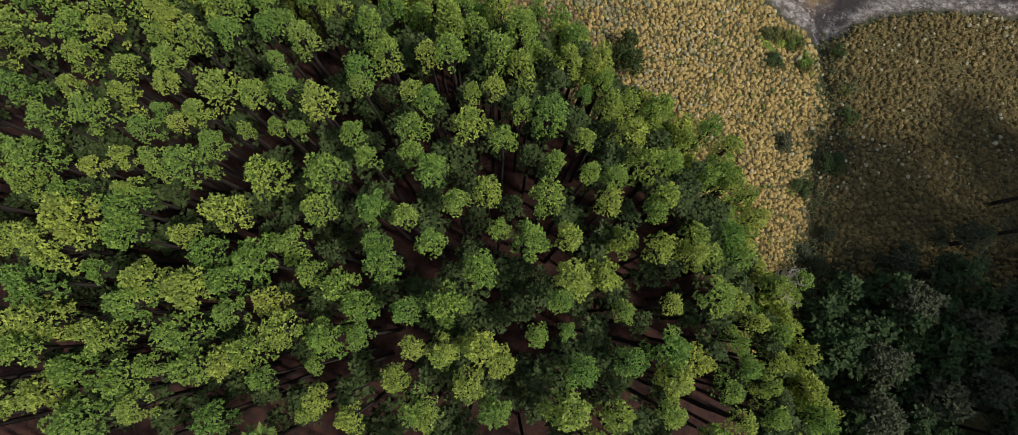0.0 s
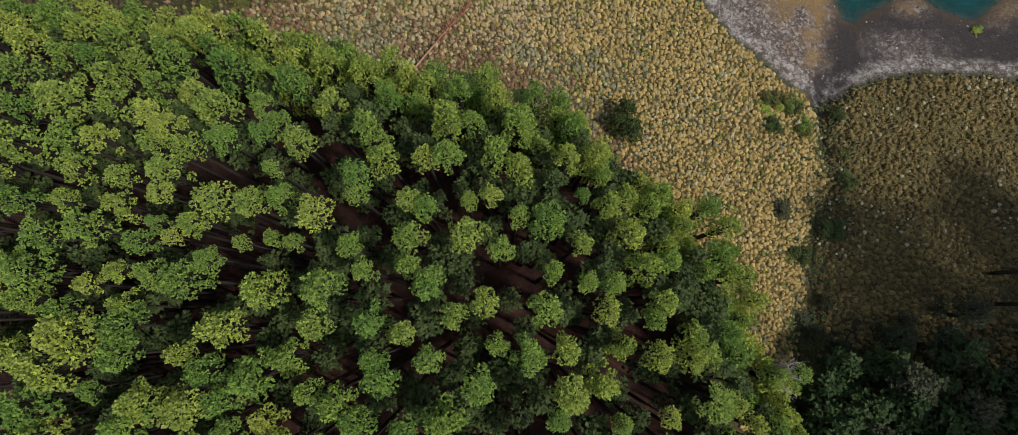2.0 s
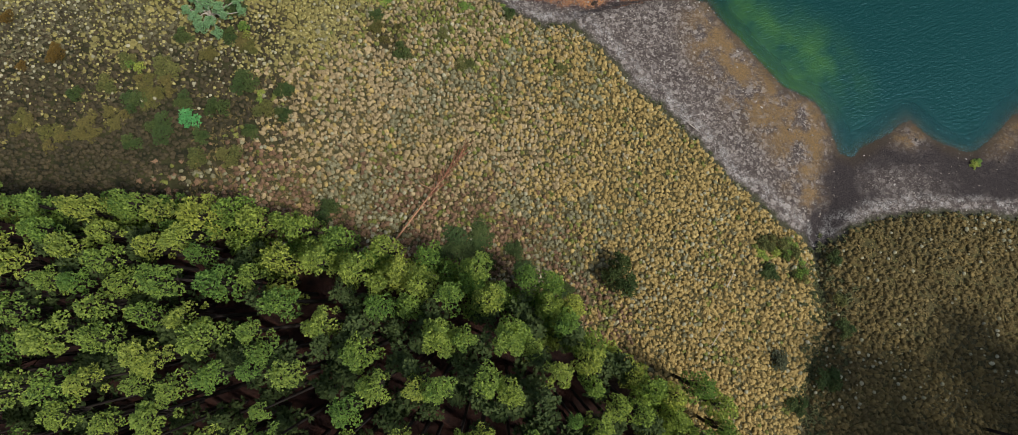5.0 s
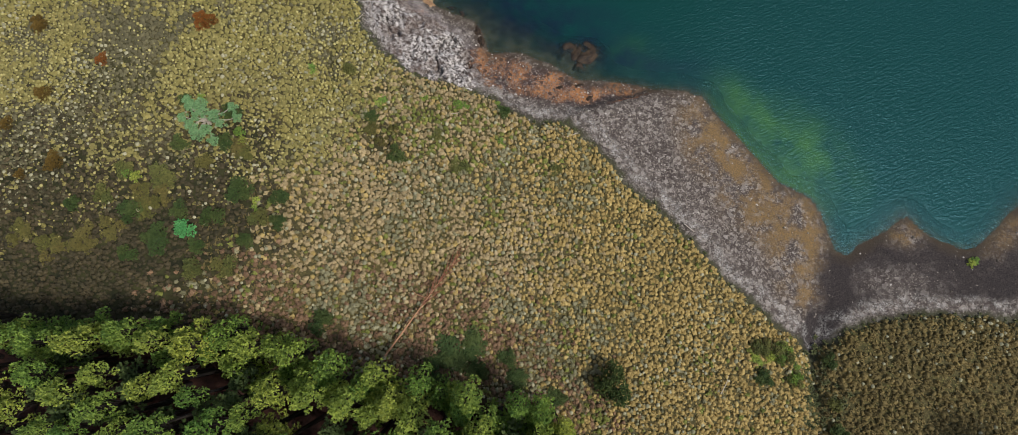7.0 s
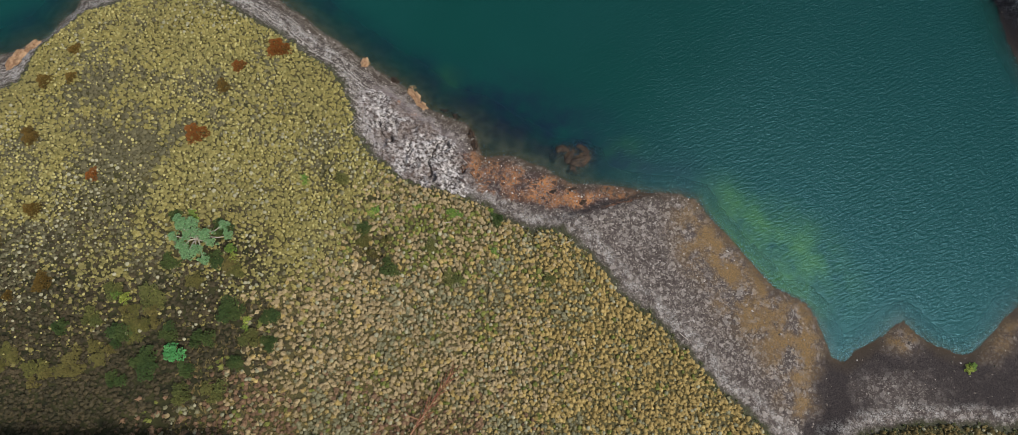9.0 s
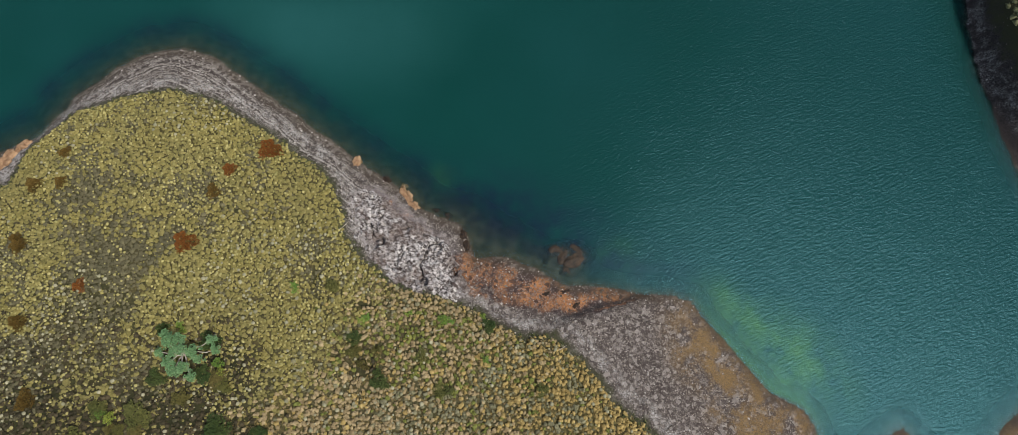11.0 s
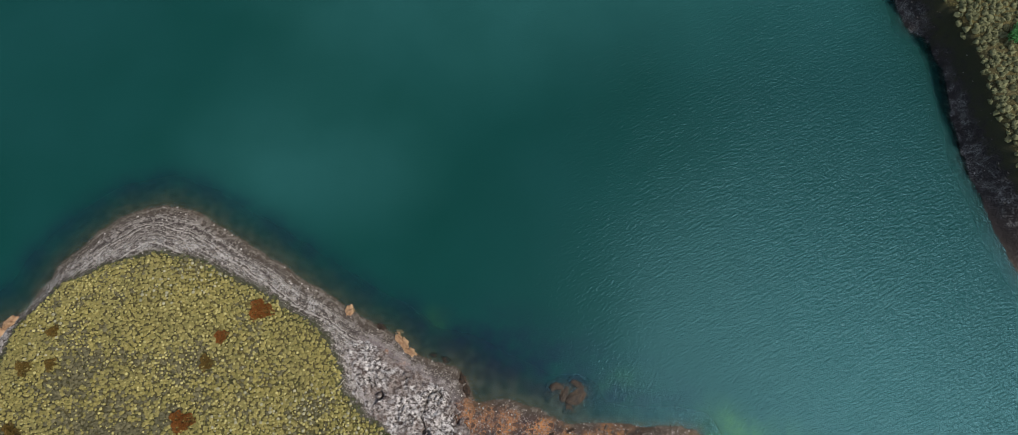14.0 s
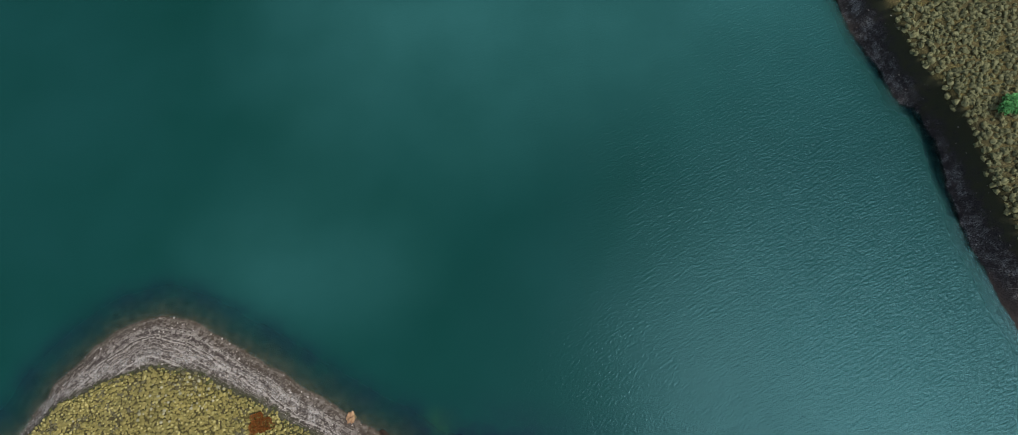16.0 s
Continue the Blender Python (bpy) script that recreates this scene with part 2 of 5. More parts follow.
    beach = mix(nt, maths(nt, "MULTIPLY", ramp(nt, tint2, 0.30, 0.0), 0.55), beach, (0.040, 0.031, 0.029))
    ridge = maths(nt, "MULTIPLY", ramp(nt, line.outputs["Fac"], 0.50, 0.62), ramp(nt, east, 2.0, -18.0))
    beach = mix(nt, maths(nt, "MULTIPLY", maths(nt, "MULTIPLY", ridge, ramp(nt, tint, 0.15, 0.5)), 0.7), beach, (0.310, 0.290, 0.265))
    ochre = maths(nt, "MULTIPLY", maths(nt, "MULTIPLY", ramp(nt, grain(nt, 0.35, 5, 0.7, place), 0.40, 0.58), 0.9), attr(nt, "ochre"))
    beach = mix(nt, ochre, beach, mix(nt, ramp(nt, fine, 0.4, 0.65), (0.190, 0.118, 0.045), (0.078, 0.058, 0.034)))
    slab = mix(nt, ramp(nt, mid, 0.38, 0.60), (0.090, 0.072, 0.070), (0.270, 0.245, 0.240))
    slab = mix(nt, ramp(nt, fine, 0.52, 0.75), slab, (0.090, 0.065, 0.058))
    beach = mix(nt, ramp(nt, maths(nt, "ADD", rock, maths(nt, "MULTIPLY", mid, 0.6)), 0.65, 0.85), beach, slab)
    iron = mix(nt, ramp(nt, maths(nt, "ADD", maths(nt, "MULTIPLY", grain(nt, 0.42, 4, 0.6, place), 0.75), maths(nt, "ADD", maths(nt, "MULTIPLY", fine, 0.25), maths(nt, "MULTIPLY", rust, 0.12))), 0.55, 0.70), (0.050, 0.034, 0.031), (0.300, 0.135, 0.052))
    iron = mix(nt, maths(nt, "MULTIPLY", ramp(nt, tint, 0.70, 0.95), 0.7), iron, (0.190, 0.160, 0.150))
    iron = mix(nt, maths(nt, "MULTIPLY", ramp(nt, tint2, 0.30, 0.05), 0.8), iron, (0.022, 0.016, 0.016))
    beach = mix(nt, ramp(nt, maths(nt, "ADD", rust, maths(nt, "MULTIPLY", mid, 1.0)), 0.85, 1.1), beach, iron)
    beach = mix(nt, maths(nt, "MULTIPLY", ramp(nt, tint, 0.5, 0.1), maths(nt, "MULTIPLY", rust, 0.7)), beach, (0.055, 0.042, 0.040))
    # near-black gravel; on the far bank its shade is painted in as well
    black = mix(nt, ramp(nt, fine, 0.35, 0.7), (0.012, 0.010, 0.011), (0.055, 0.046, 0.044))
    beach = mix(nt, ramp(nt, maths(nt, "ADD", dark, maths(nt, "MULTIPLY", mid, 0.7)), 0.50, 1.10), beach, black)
    wet = ramp(nt, maths(nt, "ADD", shore, maths(nt, "MULTIPLY", mid, 1.6)), 2.4, 0.6)
    beach = mix(nt, maths(nt, "MULTIPLY", maths(nt, "MULTIPLY", wet, 0.85), maths(nt, "SUBTRACT", 1.0, attr(nt, "farbank"))), beach, (0.046, 0.034, 0.021))
    # the lake's bed: brown gravel, then weed and silt
    bed = mix(nt, ramp(nt, mid, 0.4, 0.62), (0.040, 0.034, 0.025), (0.085, 0.070, 0.047))
    bed = mix(nt, ramp(nt, attr(nt, "weed"), 0.15, 0.7), bed, (0.070, 0.140, 0.022))
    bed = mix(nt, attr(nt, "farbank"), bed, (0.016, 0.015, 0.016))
    beach = mix(nt, ramp(nt, shore, 0.1, -0.5), beach, bed)
    drift = maths(nt, "MULTIPLY", maths(nt, "MULTIPLY", maths(nt, "MULTIPLY", ramp(nt, maths(nt, "ADD", veg, mid), -2.4, -1.6), ramp(nt, maths(nt, "ADD", veg, mid), -0.3, -0.9)), ramp(nt, grain(nt, 0.8, 5, 0.7, place), 0.44, 0.60)), ramp(nt, fine, 0.42, 0.60))
    beach = mix(nt, maths(nt, "MULTIPLY", maths(nt, "MULTIPLY", drift, 0.75), maths(nt, "SUBTRACT", 1.0, maths(nt, "MULTIPLY", dark, 0.4))), beach, (0.400, 0.390, 0.375))
    beach = mix(nt, maths(nt, "MULTIPLY", ramp(nt, maths(nt, "ADD", veg, maths(nt, "MULTIPLY", mid, 2.2)), 0.0, 0.7), 0.85), beach, (0.036, 0.038, 0.019))
    edge = ramp(nt, maths(nt, "ADD", veg, maths(nt, "MULTIPLY", maths(nt, "SUBTRACT", mid, 0.5), 1.6)), -0.15, 0.25)
    c = mix(nt, edge, beach, turf)
    c = mix(nt, wood, c, litter)
    put(nt, bsdf, c, 0.92, 0.15)
    bump(nt, bsdf, maths(nt, "ADD", fine, mid), 0.6, 0.15)
    return m


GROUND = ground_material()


def water_material():
    m, nt, bsdf = material("water")
    place = node(nt, "ShaderNodeNewGeometry").outputs["Position"]
    wind = ramp(nt, maths(nt, "ADD", attr(nt, "wind"), maths(nt, "ADD", maths(nt, "MULTIPLY", grain(nt, 0.05, 3, 0.6, place), 0.6), maths(nt, "MULTIPLY", grain(nt, 0.35, 3, 0.6, place), 0.25))), 0.30, 1.30)
    deep = attr(nt, "deep")
    silt = grain(nt, 0.03, 3, 0.6, place)
    c = mix(nt, ramp(nt, silt, 0.34, 0.66), (0.0016, 0.030, 0.022), (0.0040, 0.038, 0.033))
    c = mix(nt, maths(nt, "MULTIPLY", wind, 0.60), c, (0.0022, 0.021, 0.018))
    # milky patches: silt off the headland, and cloud sheen painted into the far water
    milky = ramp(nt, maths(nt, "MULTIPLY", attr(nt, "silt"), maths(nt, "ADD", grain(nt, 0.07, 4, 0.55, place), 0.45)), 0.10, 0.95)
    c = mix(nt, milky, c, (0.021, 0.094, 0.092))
    c = mix(nt, maths(nt, "MULTIPLY", ramp(nt, attr(nt, "weed"), 0.1, 1.0), ramp(nt, grain(nt, 0.25, 5, 0.65, place), 0.3, 0.65)), c, (0.030, 0.085, 0.014))
    c = mix(nt, maths(nt, "MULTIPLY", attr(nt, "murk"), ramp(nt, grain(nt, 0.3, 4, 0.6, place), 0.25, 0.6)), c, (0.004, 0.010, 0.020))
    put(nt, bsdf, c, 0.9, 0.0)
    tint = node(nt, "ShaderNodeBsdfTransparent", (("Color", (0.86, 0.94, 0.88, 1)),))
    body = node(nt, "ShaderNodeMixShader", ((0, deep), (1, tint.outputs[0]), (2, bsdf.outputs[0])))
    turn = node(nt, "ShaderNodeMapping", (("Vector", place), ("Rotation", (0, 0, radians(28))), ("Scale", (1.1, 0.55, 1.0))))
    turn.vector_type = "TEXTURE"
    wave = maths(nt, "ADD", grain(nt, 1.8, 3, 0.6, turn.outputs[0]), maths(nt, "MULTIPLY", grain(nt, 4.5, 2, 0.5, turn.outputs[0]), 0.35))
    bp = node(nt, "ShaderNodeBump", (("Height", wave), ("Distance", 0.105), ("Strength", maths(nt, "ADD", maths(nt, "MULTIPLY", wind, 0.97), 0.03))))
    nt.links.new(bp.outputs[0], bsdf.inputs["Normal"])
    gloss = node(nt, "ShaderNodeBsdfGlossy", (("Color", (0.34, 0.80, 1.0, 1)), ("Roughness", 0.30), ("Normal", bp.outputs[0])))
    fres = node(nt, "ShaderNodeFresnel", (("IOR", 1.333), ("Normal", bp.outputs[0])))
    out = node(nt, "ShaderNodeMixShader", ((0, fres.outputs[0]), (1, body.outputs[0]), (2, gloss.outputs[0])))
    nt.links.new(out.outputs[0], nt.nodes["Material Output"].inputs[0])
    return m


WATER = water_material()

# ---- the plan: shores and edges ----
LAKE = [(-110, 62), (-75, 71), (-58.8, 79.2), (-55.2, 81.3), (-52.2, 86.1), (-47.6, 90.5), (-43.1, 93.3), (-39.5, 93.9), (-34.6, 92.3),
        (-28.6, 88.5), (-22.2, 83.9), (-16.5, 80.2), (-14.4, 78.8), (-10.6, 76.7), (-7.7, 74.4), (-2.9, 72.5), (-1.4, 70.6), (-0.6, 68.3),
        (3, 68.4), (7, 67.4), (10.5, 65.6), (15.2, 65.3), (20.1, 64.9), (23.2, 64.9), (25.4, 64.4), (26.4, 63.2), (29.5, 59.4), (32.2, 56.4), (34.9, 53.9),
        (37.9, 52.5), (39.2, 50.9), (40.2, 48.7), (40.9, 46.1), (42.2, 46.0), (44.5, 47.4), (46.9, 49.0), (48.9, 50.5), (49.6, 50.7), (50.3, 50.2), (51.5, 48.8), (53.3, 47.7), (55.2, 47.1), (56.7, 46.9), (58.3, 48.0), (60.0, 49.9), (61.8, 51.9)]
LAKE += [(63.5, 53.1), (68, 57), (72, 66), (71, 75), (67.8, 81.5), (65.7, 88.2), (64.2, 95.2), (63.6, 103), (63.9, 108.8), (62.8, 113.2),
         (59.8, 115.8), (58.9, 120.3), (56.6, 125), (55.3, 131.7), (50, 150), (30, 180), (-20, 215), (-100, 230), (-200, 180), (-260, 100), (-200, 66)]
MEADOW = [(-400, 40), (-110, 52), (-75, 66), (-56.4, 74.2), (-54.7, 79), (-53.5, 80.6), (-49.8, 84.1), (-44.7, 86.1), (-38.9, 87.1), (-34.4, 86.4),
          (-29.3, 83.6), (-24.3, 80.9), (-21, 78.6), (-18.4, 75.9), (-17, 72.9), (-16.2, 70.2), (-14.3, 67.7), (-9.9, 64.3), (-5.2, 63), (-0.6, 62),
          (3.3, 59.9), (5.6, 58.8), (9, 59.2), (12.1, 56.8), (15.5, 52.9), (19.4, 49.6), (23.3, 45.9), (27, 42), (32, 37.9), (35.3, 35.2), (36.5, 34),
          (36.3, 31.2), (36.8, 28.3), (36.8, 24.7), (35, 21.1), (34, 16.2), (33, 8), (33, -40), (33, -400), (-400, -400)]
BEYOND = [(38.2, 34.5), (40.7, 36.5), (44.4, 37.8), (48.1, 38.7), (52.5, 39.2), (56.2, 39), (60.4, 38.5), (67, 42), (75, 52), (79, 66), (74, 80),
          (68.9, 88.8), (66.6, 94.7), (65.6, 98.9), (65.3, 105.0), (64.7, 111.2), (62.0, 116.0), (60, 121.8), (58.2, 130), (54, 150), (34, 184), (-20, 222),
          (-105, 240), (-215, 190), (-275, 100), (-400, 90), (-400, 800), (800, 800), (800, -400), (35, -400), (35, 8), (36, 16), (37, 21), (38.6, 25), (38.4, 28), (38, 31)]
CREEK = [(39.5, 44), (38.8, 39), (37.3, 34.3), (37.2, 29), (37.6, 25), (36, 19), (34.3, 10), (34, -30)]


DITCHES = [[(-18.6, 67), (-18.5, 64.5), (-18, 61), (-15.8, 57.5), (-14, 56), (-11.5, 55.3)], [(-17, 62.6), (-11.5, 62), (-8, 62.9), (-5.5, 63.2)]]


def off_line(px, py, line, closed):
    """Distance of points from a line of corners."""
    best = np.full(px.shape, 1e9)
    ends = line[1:] + line[:1] if closed else line[1:]
    for (ax, ay), (bx, by) in zip(line, ends):
        dx, dy = bx - ax, by - ay
        k = np.clip(((px - ax) * dx + (py - ay) * dy) / (dx * dx + dy * dy), 0, 1)
        best = np.minimum(best, np.hypot(px - ax - k * dx, py - ay - k * dy))
    return best


def within(px, py, ring):
    """Signed distance: positive inside the ring."""
    odd = np.zeros(px.shape, bool)
    for (ax, ay), (bx, by) in zip(ring, ring[1:] + ring[:1]):
        if ay != by:
            odd ^= ((ay > py) != (by > py)) & (px < (bx - ax) * (py - ay) / (by - ay) + ax)
    d = off_line(px, py, ring, True)
    return np.where(odd, d, -d)


def smooth(a, b, x):
    k = np.clip((x - a) / (b - a), 0, 1)
    return k * k * (3 - 2 * k)


def ripple(px, py, size, seed=0.0):
    """Uneven ground: three octaves of lattice noise, about -1 to 1."""
    total = np.zeros(np.shape(px))
    for k in range(3):
        u, v = px * 2 ** k / size + 17.3 * seed, py * 2 ** k / size + 9.1 * seed + 5.7 * k
        i, j = np.floor(u), np.floor(v)
        fu, fv = u - i, v - j
        fu, fv = fu * fu * (3 - 2 * fu), fv * fv * (3 - 2 * fv)

        def cell(a, b):
            q = np.sin(a * 127.1 + b * 311.7 + seed * 74.7) * 43758.5453
            return q - np.floor(q)

        low = cell(i, j) * (1 - fu) + cell(i + 1, j) * fu
        high = cell(i, j + 1) * (1 - fu) + cell(i + 1, j + 1) * fu
        total += (low * (1 - fv) + high * fv - 0.5) / 2 ** k
    return total * 1.6


def blob(px, py, x, y, rx, ry, turn=0.0):
    c, s = math.cos(radians(turn)), math.sin(radians(turn))
    u, v = (px - x) * c + (py - y) * s, (py - y) * c - (px - x) * s
    return np.exp(-(u / rx) ** 2 - (v / ry) ** 2)


def survey(px, py):
    """Height and zones of the ground."""
    px, py = np.asarray(px, float), np.asarray(py, float)
    wig = 0.35 * ripple(px, py, 3.7, 1.0) + 0.2 * ripple(px, py, 1.4, 2.0)
    shore = -within(px, py, LAKE) + wig * 0.8
    mead, bey = within(px, py, MEADOW) + wig, within(px, py, BEYOND) + wig
    join = smooth(34, 29, py) * smooth(32, 35, px) * smooth(42, 39, px) * (0.9 + 0.9 * ripple(px, py, 2.8, 25))
    mead, bey = mead + join, bey + join
    veg = np.maximum(mead, bey)
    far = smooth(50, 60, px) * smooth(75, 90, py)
    slant = px + 0.34 * (44 - py)
    lip = 1.5 + 3.2 * far
    rock = np.clip(blob(px, py, -7.5, 68, 7.5, 4.2, -38) + 0.6 * blob(px, py, -13, 74, 4, 2.5, -50), 0, 1)
    rust = np.clip(1.0 * blob(px, py, 0.6, 66.0, 3.4, 2.6) + 0.8 * blob(px, py, 6.5, 65.2, 3.2, 1.5) + 1.7 * blob(px, py, 15.6, 63.8, 4.4, 1.5, 10) + 0.75 * blob(px, py, 7, 63.6, 5, 2) + 0.75 * rock * smooth(4.2, 1.8, shore), 0, 1)
    # far: dark bank rock with its shade painted in; rest: dark creekside gravel
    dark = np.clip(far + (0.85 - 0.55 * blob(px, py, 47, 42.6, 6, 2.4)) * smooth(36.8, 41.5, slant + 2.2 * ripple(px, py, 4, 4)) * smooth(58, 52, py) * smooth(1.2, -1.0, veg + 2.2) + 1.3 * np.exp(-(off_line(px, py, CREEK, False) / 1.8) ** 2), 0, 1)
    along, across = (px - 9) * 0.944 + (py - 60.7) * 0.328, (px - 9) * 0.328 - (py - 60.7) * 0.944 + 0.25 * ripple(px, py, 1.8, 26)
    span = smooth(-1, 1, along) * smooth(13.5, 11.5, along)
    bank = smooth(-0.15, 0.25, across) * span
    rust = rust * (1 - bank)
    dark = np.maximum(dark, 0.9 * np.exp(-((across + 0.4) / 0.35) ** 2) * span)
    beach = lip * np.clip(shore / np.maximum(shore - np.minimum(veg, 0), 0.01), 0, 1) ** 0.9
    rise = np.where(mead > bey, 7.0 - 4.0 * smooth(-25, 18, px), 4.5 + 2 * far)
    inland = lip + 0.25 * smooth(0, 0.5, veg) + rise * (1 - np.exp(-np.maximum(veg, 0) / 25)) + 0.16 * ripple(px, py, 9) * smooth(0, 3, veg)
    z = np.where(veg > 0, inland, beach)
    z = z + rock * (0.45 * np.abs(ripple(px, py, 2.6, 4)) + 0.1) * smooth(0, 1.5, shore)
    pit = 0.9 * smooth(0.45, 0.7, rock) * smooth(2.2, 3.4, shore) * smooth(-0.6, -1.4, veg)
    z = z - pit
    z = z - 0.25 * rust * smooth(0, 2, shore) + 0.35 * bank * np.exp(-np.maximum(across, 0) / 2.5) * smooth(0, 0.6, shore)
    z = z - 0.8 * np.exp(-(off_line(px, py, CREEK, False) / (2.0 + 0.8 * ripple(px, py, 5, 11))) ** 2) * smooth(3, 9, shore)
    ditch = np.exp(-(np.minimum(off_line(px, py, DITCHES[0], False), off_line(px, py, DITCHES[1], False)) / 0.55) ** 2)
    ditch = ditch * smooth(-0.7, 0.5, ripple(px, py, 2.2, 14))
    z = z - 0.45 * ditch * smooth(0, 1, veg)
    shelf = blob(px, py, 2, 71, 6, 4) + blob(px, py, 11, 69, 3, 2)
    fall = np.minimum(-shore, 40)
    depth = np.where(fall < 2.5, 0.26 * fall, 0.65 + 0.42 * (fall - 2.5)) * (1 - 0.55 * np.clip(shelf, 0, 1)) * (1 - 0.85 * np.clip(1.3 * blob(px, py, 11.0, 69.2, 3.4, 1.7, 5) + blob(px, py, 10.6, 67.2, 1.6, 1.4), 0, 1))
    z = np.where(shore > 0, z, -0.03 - np.clip(depth, 0, 9) + 0.08 * ripple(px, py, 3.1, 5))
    # hills far around the basin
    out = np.hypot(px - 0, py - 70)
    z = z + np.where(shore > 0, 0.35 * np.maximum(out - 190, 0) * smooth(190, 900, out) * (1 + 0.5 * ripple(px, py, 500, 2)), 0)
    weed = np.clip(1.1 * blob(px, py, 37, 57, 7, 5, -40) + blob(px, py, 31, 62, 6, 2.8, -45) + 0.4 * blob(px, py, 17, 69, 4, 3) + 0.5 * blob(px, py, -4, 77, 4, 2, -35), 0, 1)
    # west blob: heath and painted wood shade; last term: painted hollow shade
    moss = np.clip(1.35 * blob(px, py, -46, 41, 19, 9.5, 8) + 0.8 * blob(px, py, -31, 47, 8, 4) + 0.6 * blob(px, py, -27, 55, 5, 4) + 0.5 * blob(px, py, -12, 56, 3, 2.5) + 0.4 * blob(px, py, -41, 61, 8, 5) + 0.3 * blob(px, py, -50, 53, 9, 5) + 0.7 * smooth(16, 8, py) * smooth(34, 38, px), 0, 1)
    # ditches get the same darkening, for the shade along their edges
    moss = np.maximum(moss, 0.6 * ditch)
    ochre = smooth(10.0, 4.0, shore + 2.0 * ripple(px, py, 5, 3)) * smooth(20, 26, px) * smooth(42, 37, slant + 1.6 * ripple(px, py, 3, 7)) * smooth(70, 60, py)
    ochre = np.clip(ochre + 1.5 * blob(px, py, 49.2, 48.7, 2.4, 1.7) + blob(px, py, 61, 49.5, 4.5, 2, 50), 0, 1)
    dark = dark * (1 - 0.75 * ochre)
    wood = smooth(0.5, 3.5, forest_edge(px, py)) * smooth(0, 1, mead)
    return dict(z=z, shore=shore, veg=veg, moss=moss, farbank=far, ochre=ochre, wood=wood, rock=rock, rust=rust, weed=weed, dark=dark, pit=pit, depth=np.where(shore > 0, 0, depth))


FOREST = [(-400, 46), (-60, 40), (-44, 34.5), (-43.9, 34.3), (-35.5, 35.2), (-28.5, 35.0), (-20.7, 33.2), (-17.6, 31.6), (-12.4, 31.9), (-8.9, 31.6), (-6.4, 30.5), (-0.6, 30.7), (3.0, 29.3), (7.7, 27.5), (10.7, 25.5), (14.8, 22.1), (18.2, 20.0), (20.5, 17.8), (22.2, 15.2), (23.2, 12.0), (25.1, 9.5), (27.2, 6.8), (27.4, 1.9), (28.9, -0.1), (31.0, -3.1), (31.9, -5.6), (33, -14), (34, -60), (-400, -400)]


def forest_edge(px, py):
    return within(px, py, FOREST)


# ---- mesh tools ----


def mesh_of(name, verts, faces, mats, slots=None, shade=False):
    """A mesh from arrays of corners and of equal-sided faces."""
    verts, faces = np.asarray(verts, np.float32), np.asarray(faces, np.int32)
    me = bpy.data.meshes.new(name)
    n, k = faces.shape
    me.vertices.add(len(verts))
    me.vertices.foreach_set("co", verts.ravel())
    me.loops.add(n * k)
    me.loops.foreach_set("vertex_index", faces.ravel())
    me.polygons.add(n)
    me.polygons.foreach_set("loop_start", np.arange(0, n * k, k, dtype=np.int32))
    for m in mats if isinstance(mats, (list, tuple)) else [mats]:
        me.materials.append(m)
    if slots is not None:
        me.polygons.foreach_set("material_index", np.asarray(slots, np.int32))
    me.update(calc_edges=True)
    me.validate()
    if shade:
        me.polygons.foreach_set("use_smooth", np.ones(n, bool))
    return me


def give(me, name, values):
    a = me.attributes.new(name, "FLOAT", "POINT")
    a.data.foreach_set("value", np.asarray(values, np.float32))


def part(name, me, parent, label="", m=None):
    ob = new(name, me)
    ob.parent = parent
    if m is not None:
        ob.matrix_basis = m
    return tagged(ob, label)


def thing(name, x, y, z, label, category, group=""):
    ob = new(name)
    ob.empty_display_size = 0.3
    ob.location = (x, y, z)
    return tagged(ob, label, category, group)


def height(x, y):
    return float(survey(np.array([x]), np.array([y]))["z"][0])


rng = np.random.default_rng(7)


def blades(points, up, size, count, width, bend, seed, spread=1.0, flat=1.0):
    """Leaves standing out from points: each a folded diamond of two triangles. up: main ways, one a point."""
    r = np.random.default_rng(seed)
    n = len(points)
    p = np.repeat(points, count, 0)
    u = np.repeat(up, count, 0)
    s = np.repeat(np.broadcast_to(size, (n,)), count) * r.uniform(0.65, 1.25, n * count)
    way = (u + spread * r.normal(0, 0.6, (n * count, 3))) * (1, 1, flat)
    way /= np.linalg.norm(way, axis=1)[:, None] + 1e-9
    side = np.cross(way, (0, 0, 1.0) + r.normal(0, 0.45, (n * count, 3)))
    side /= np.linalg.norm(side, axis=1)[:, None] + 1e-9
    lift = np.cross(side, way)
    a = p
    b = p + way * s[:, None] * 0.5 + side * s[:, None] * width
    c = p + way * s[:, None] + lift * s[:, None] * bend
    d = p + way * s[:, None] * 0.5 - side * s[:, None] * width
    v = np.stack([a, b, c, d], 1).reshape(-1, 3)
    i = np.arange(n * count)[:, None] * 4
    return v, np.concatenate([i + [0, 1, 2], i + [0, 2, 3]], 1).reshape(-1, 3)


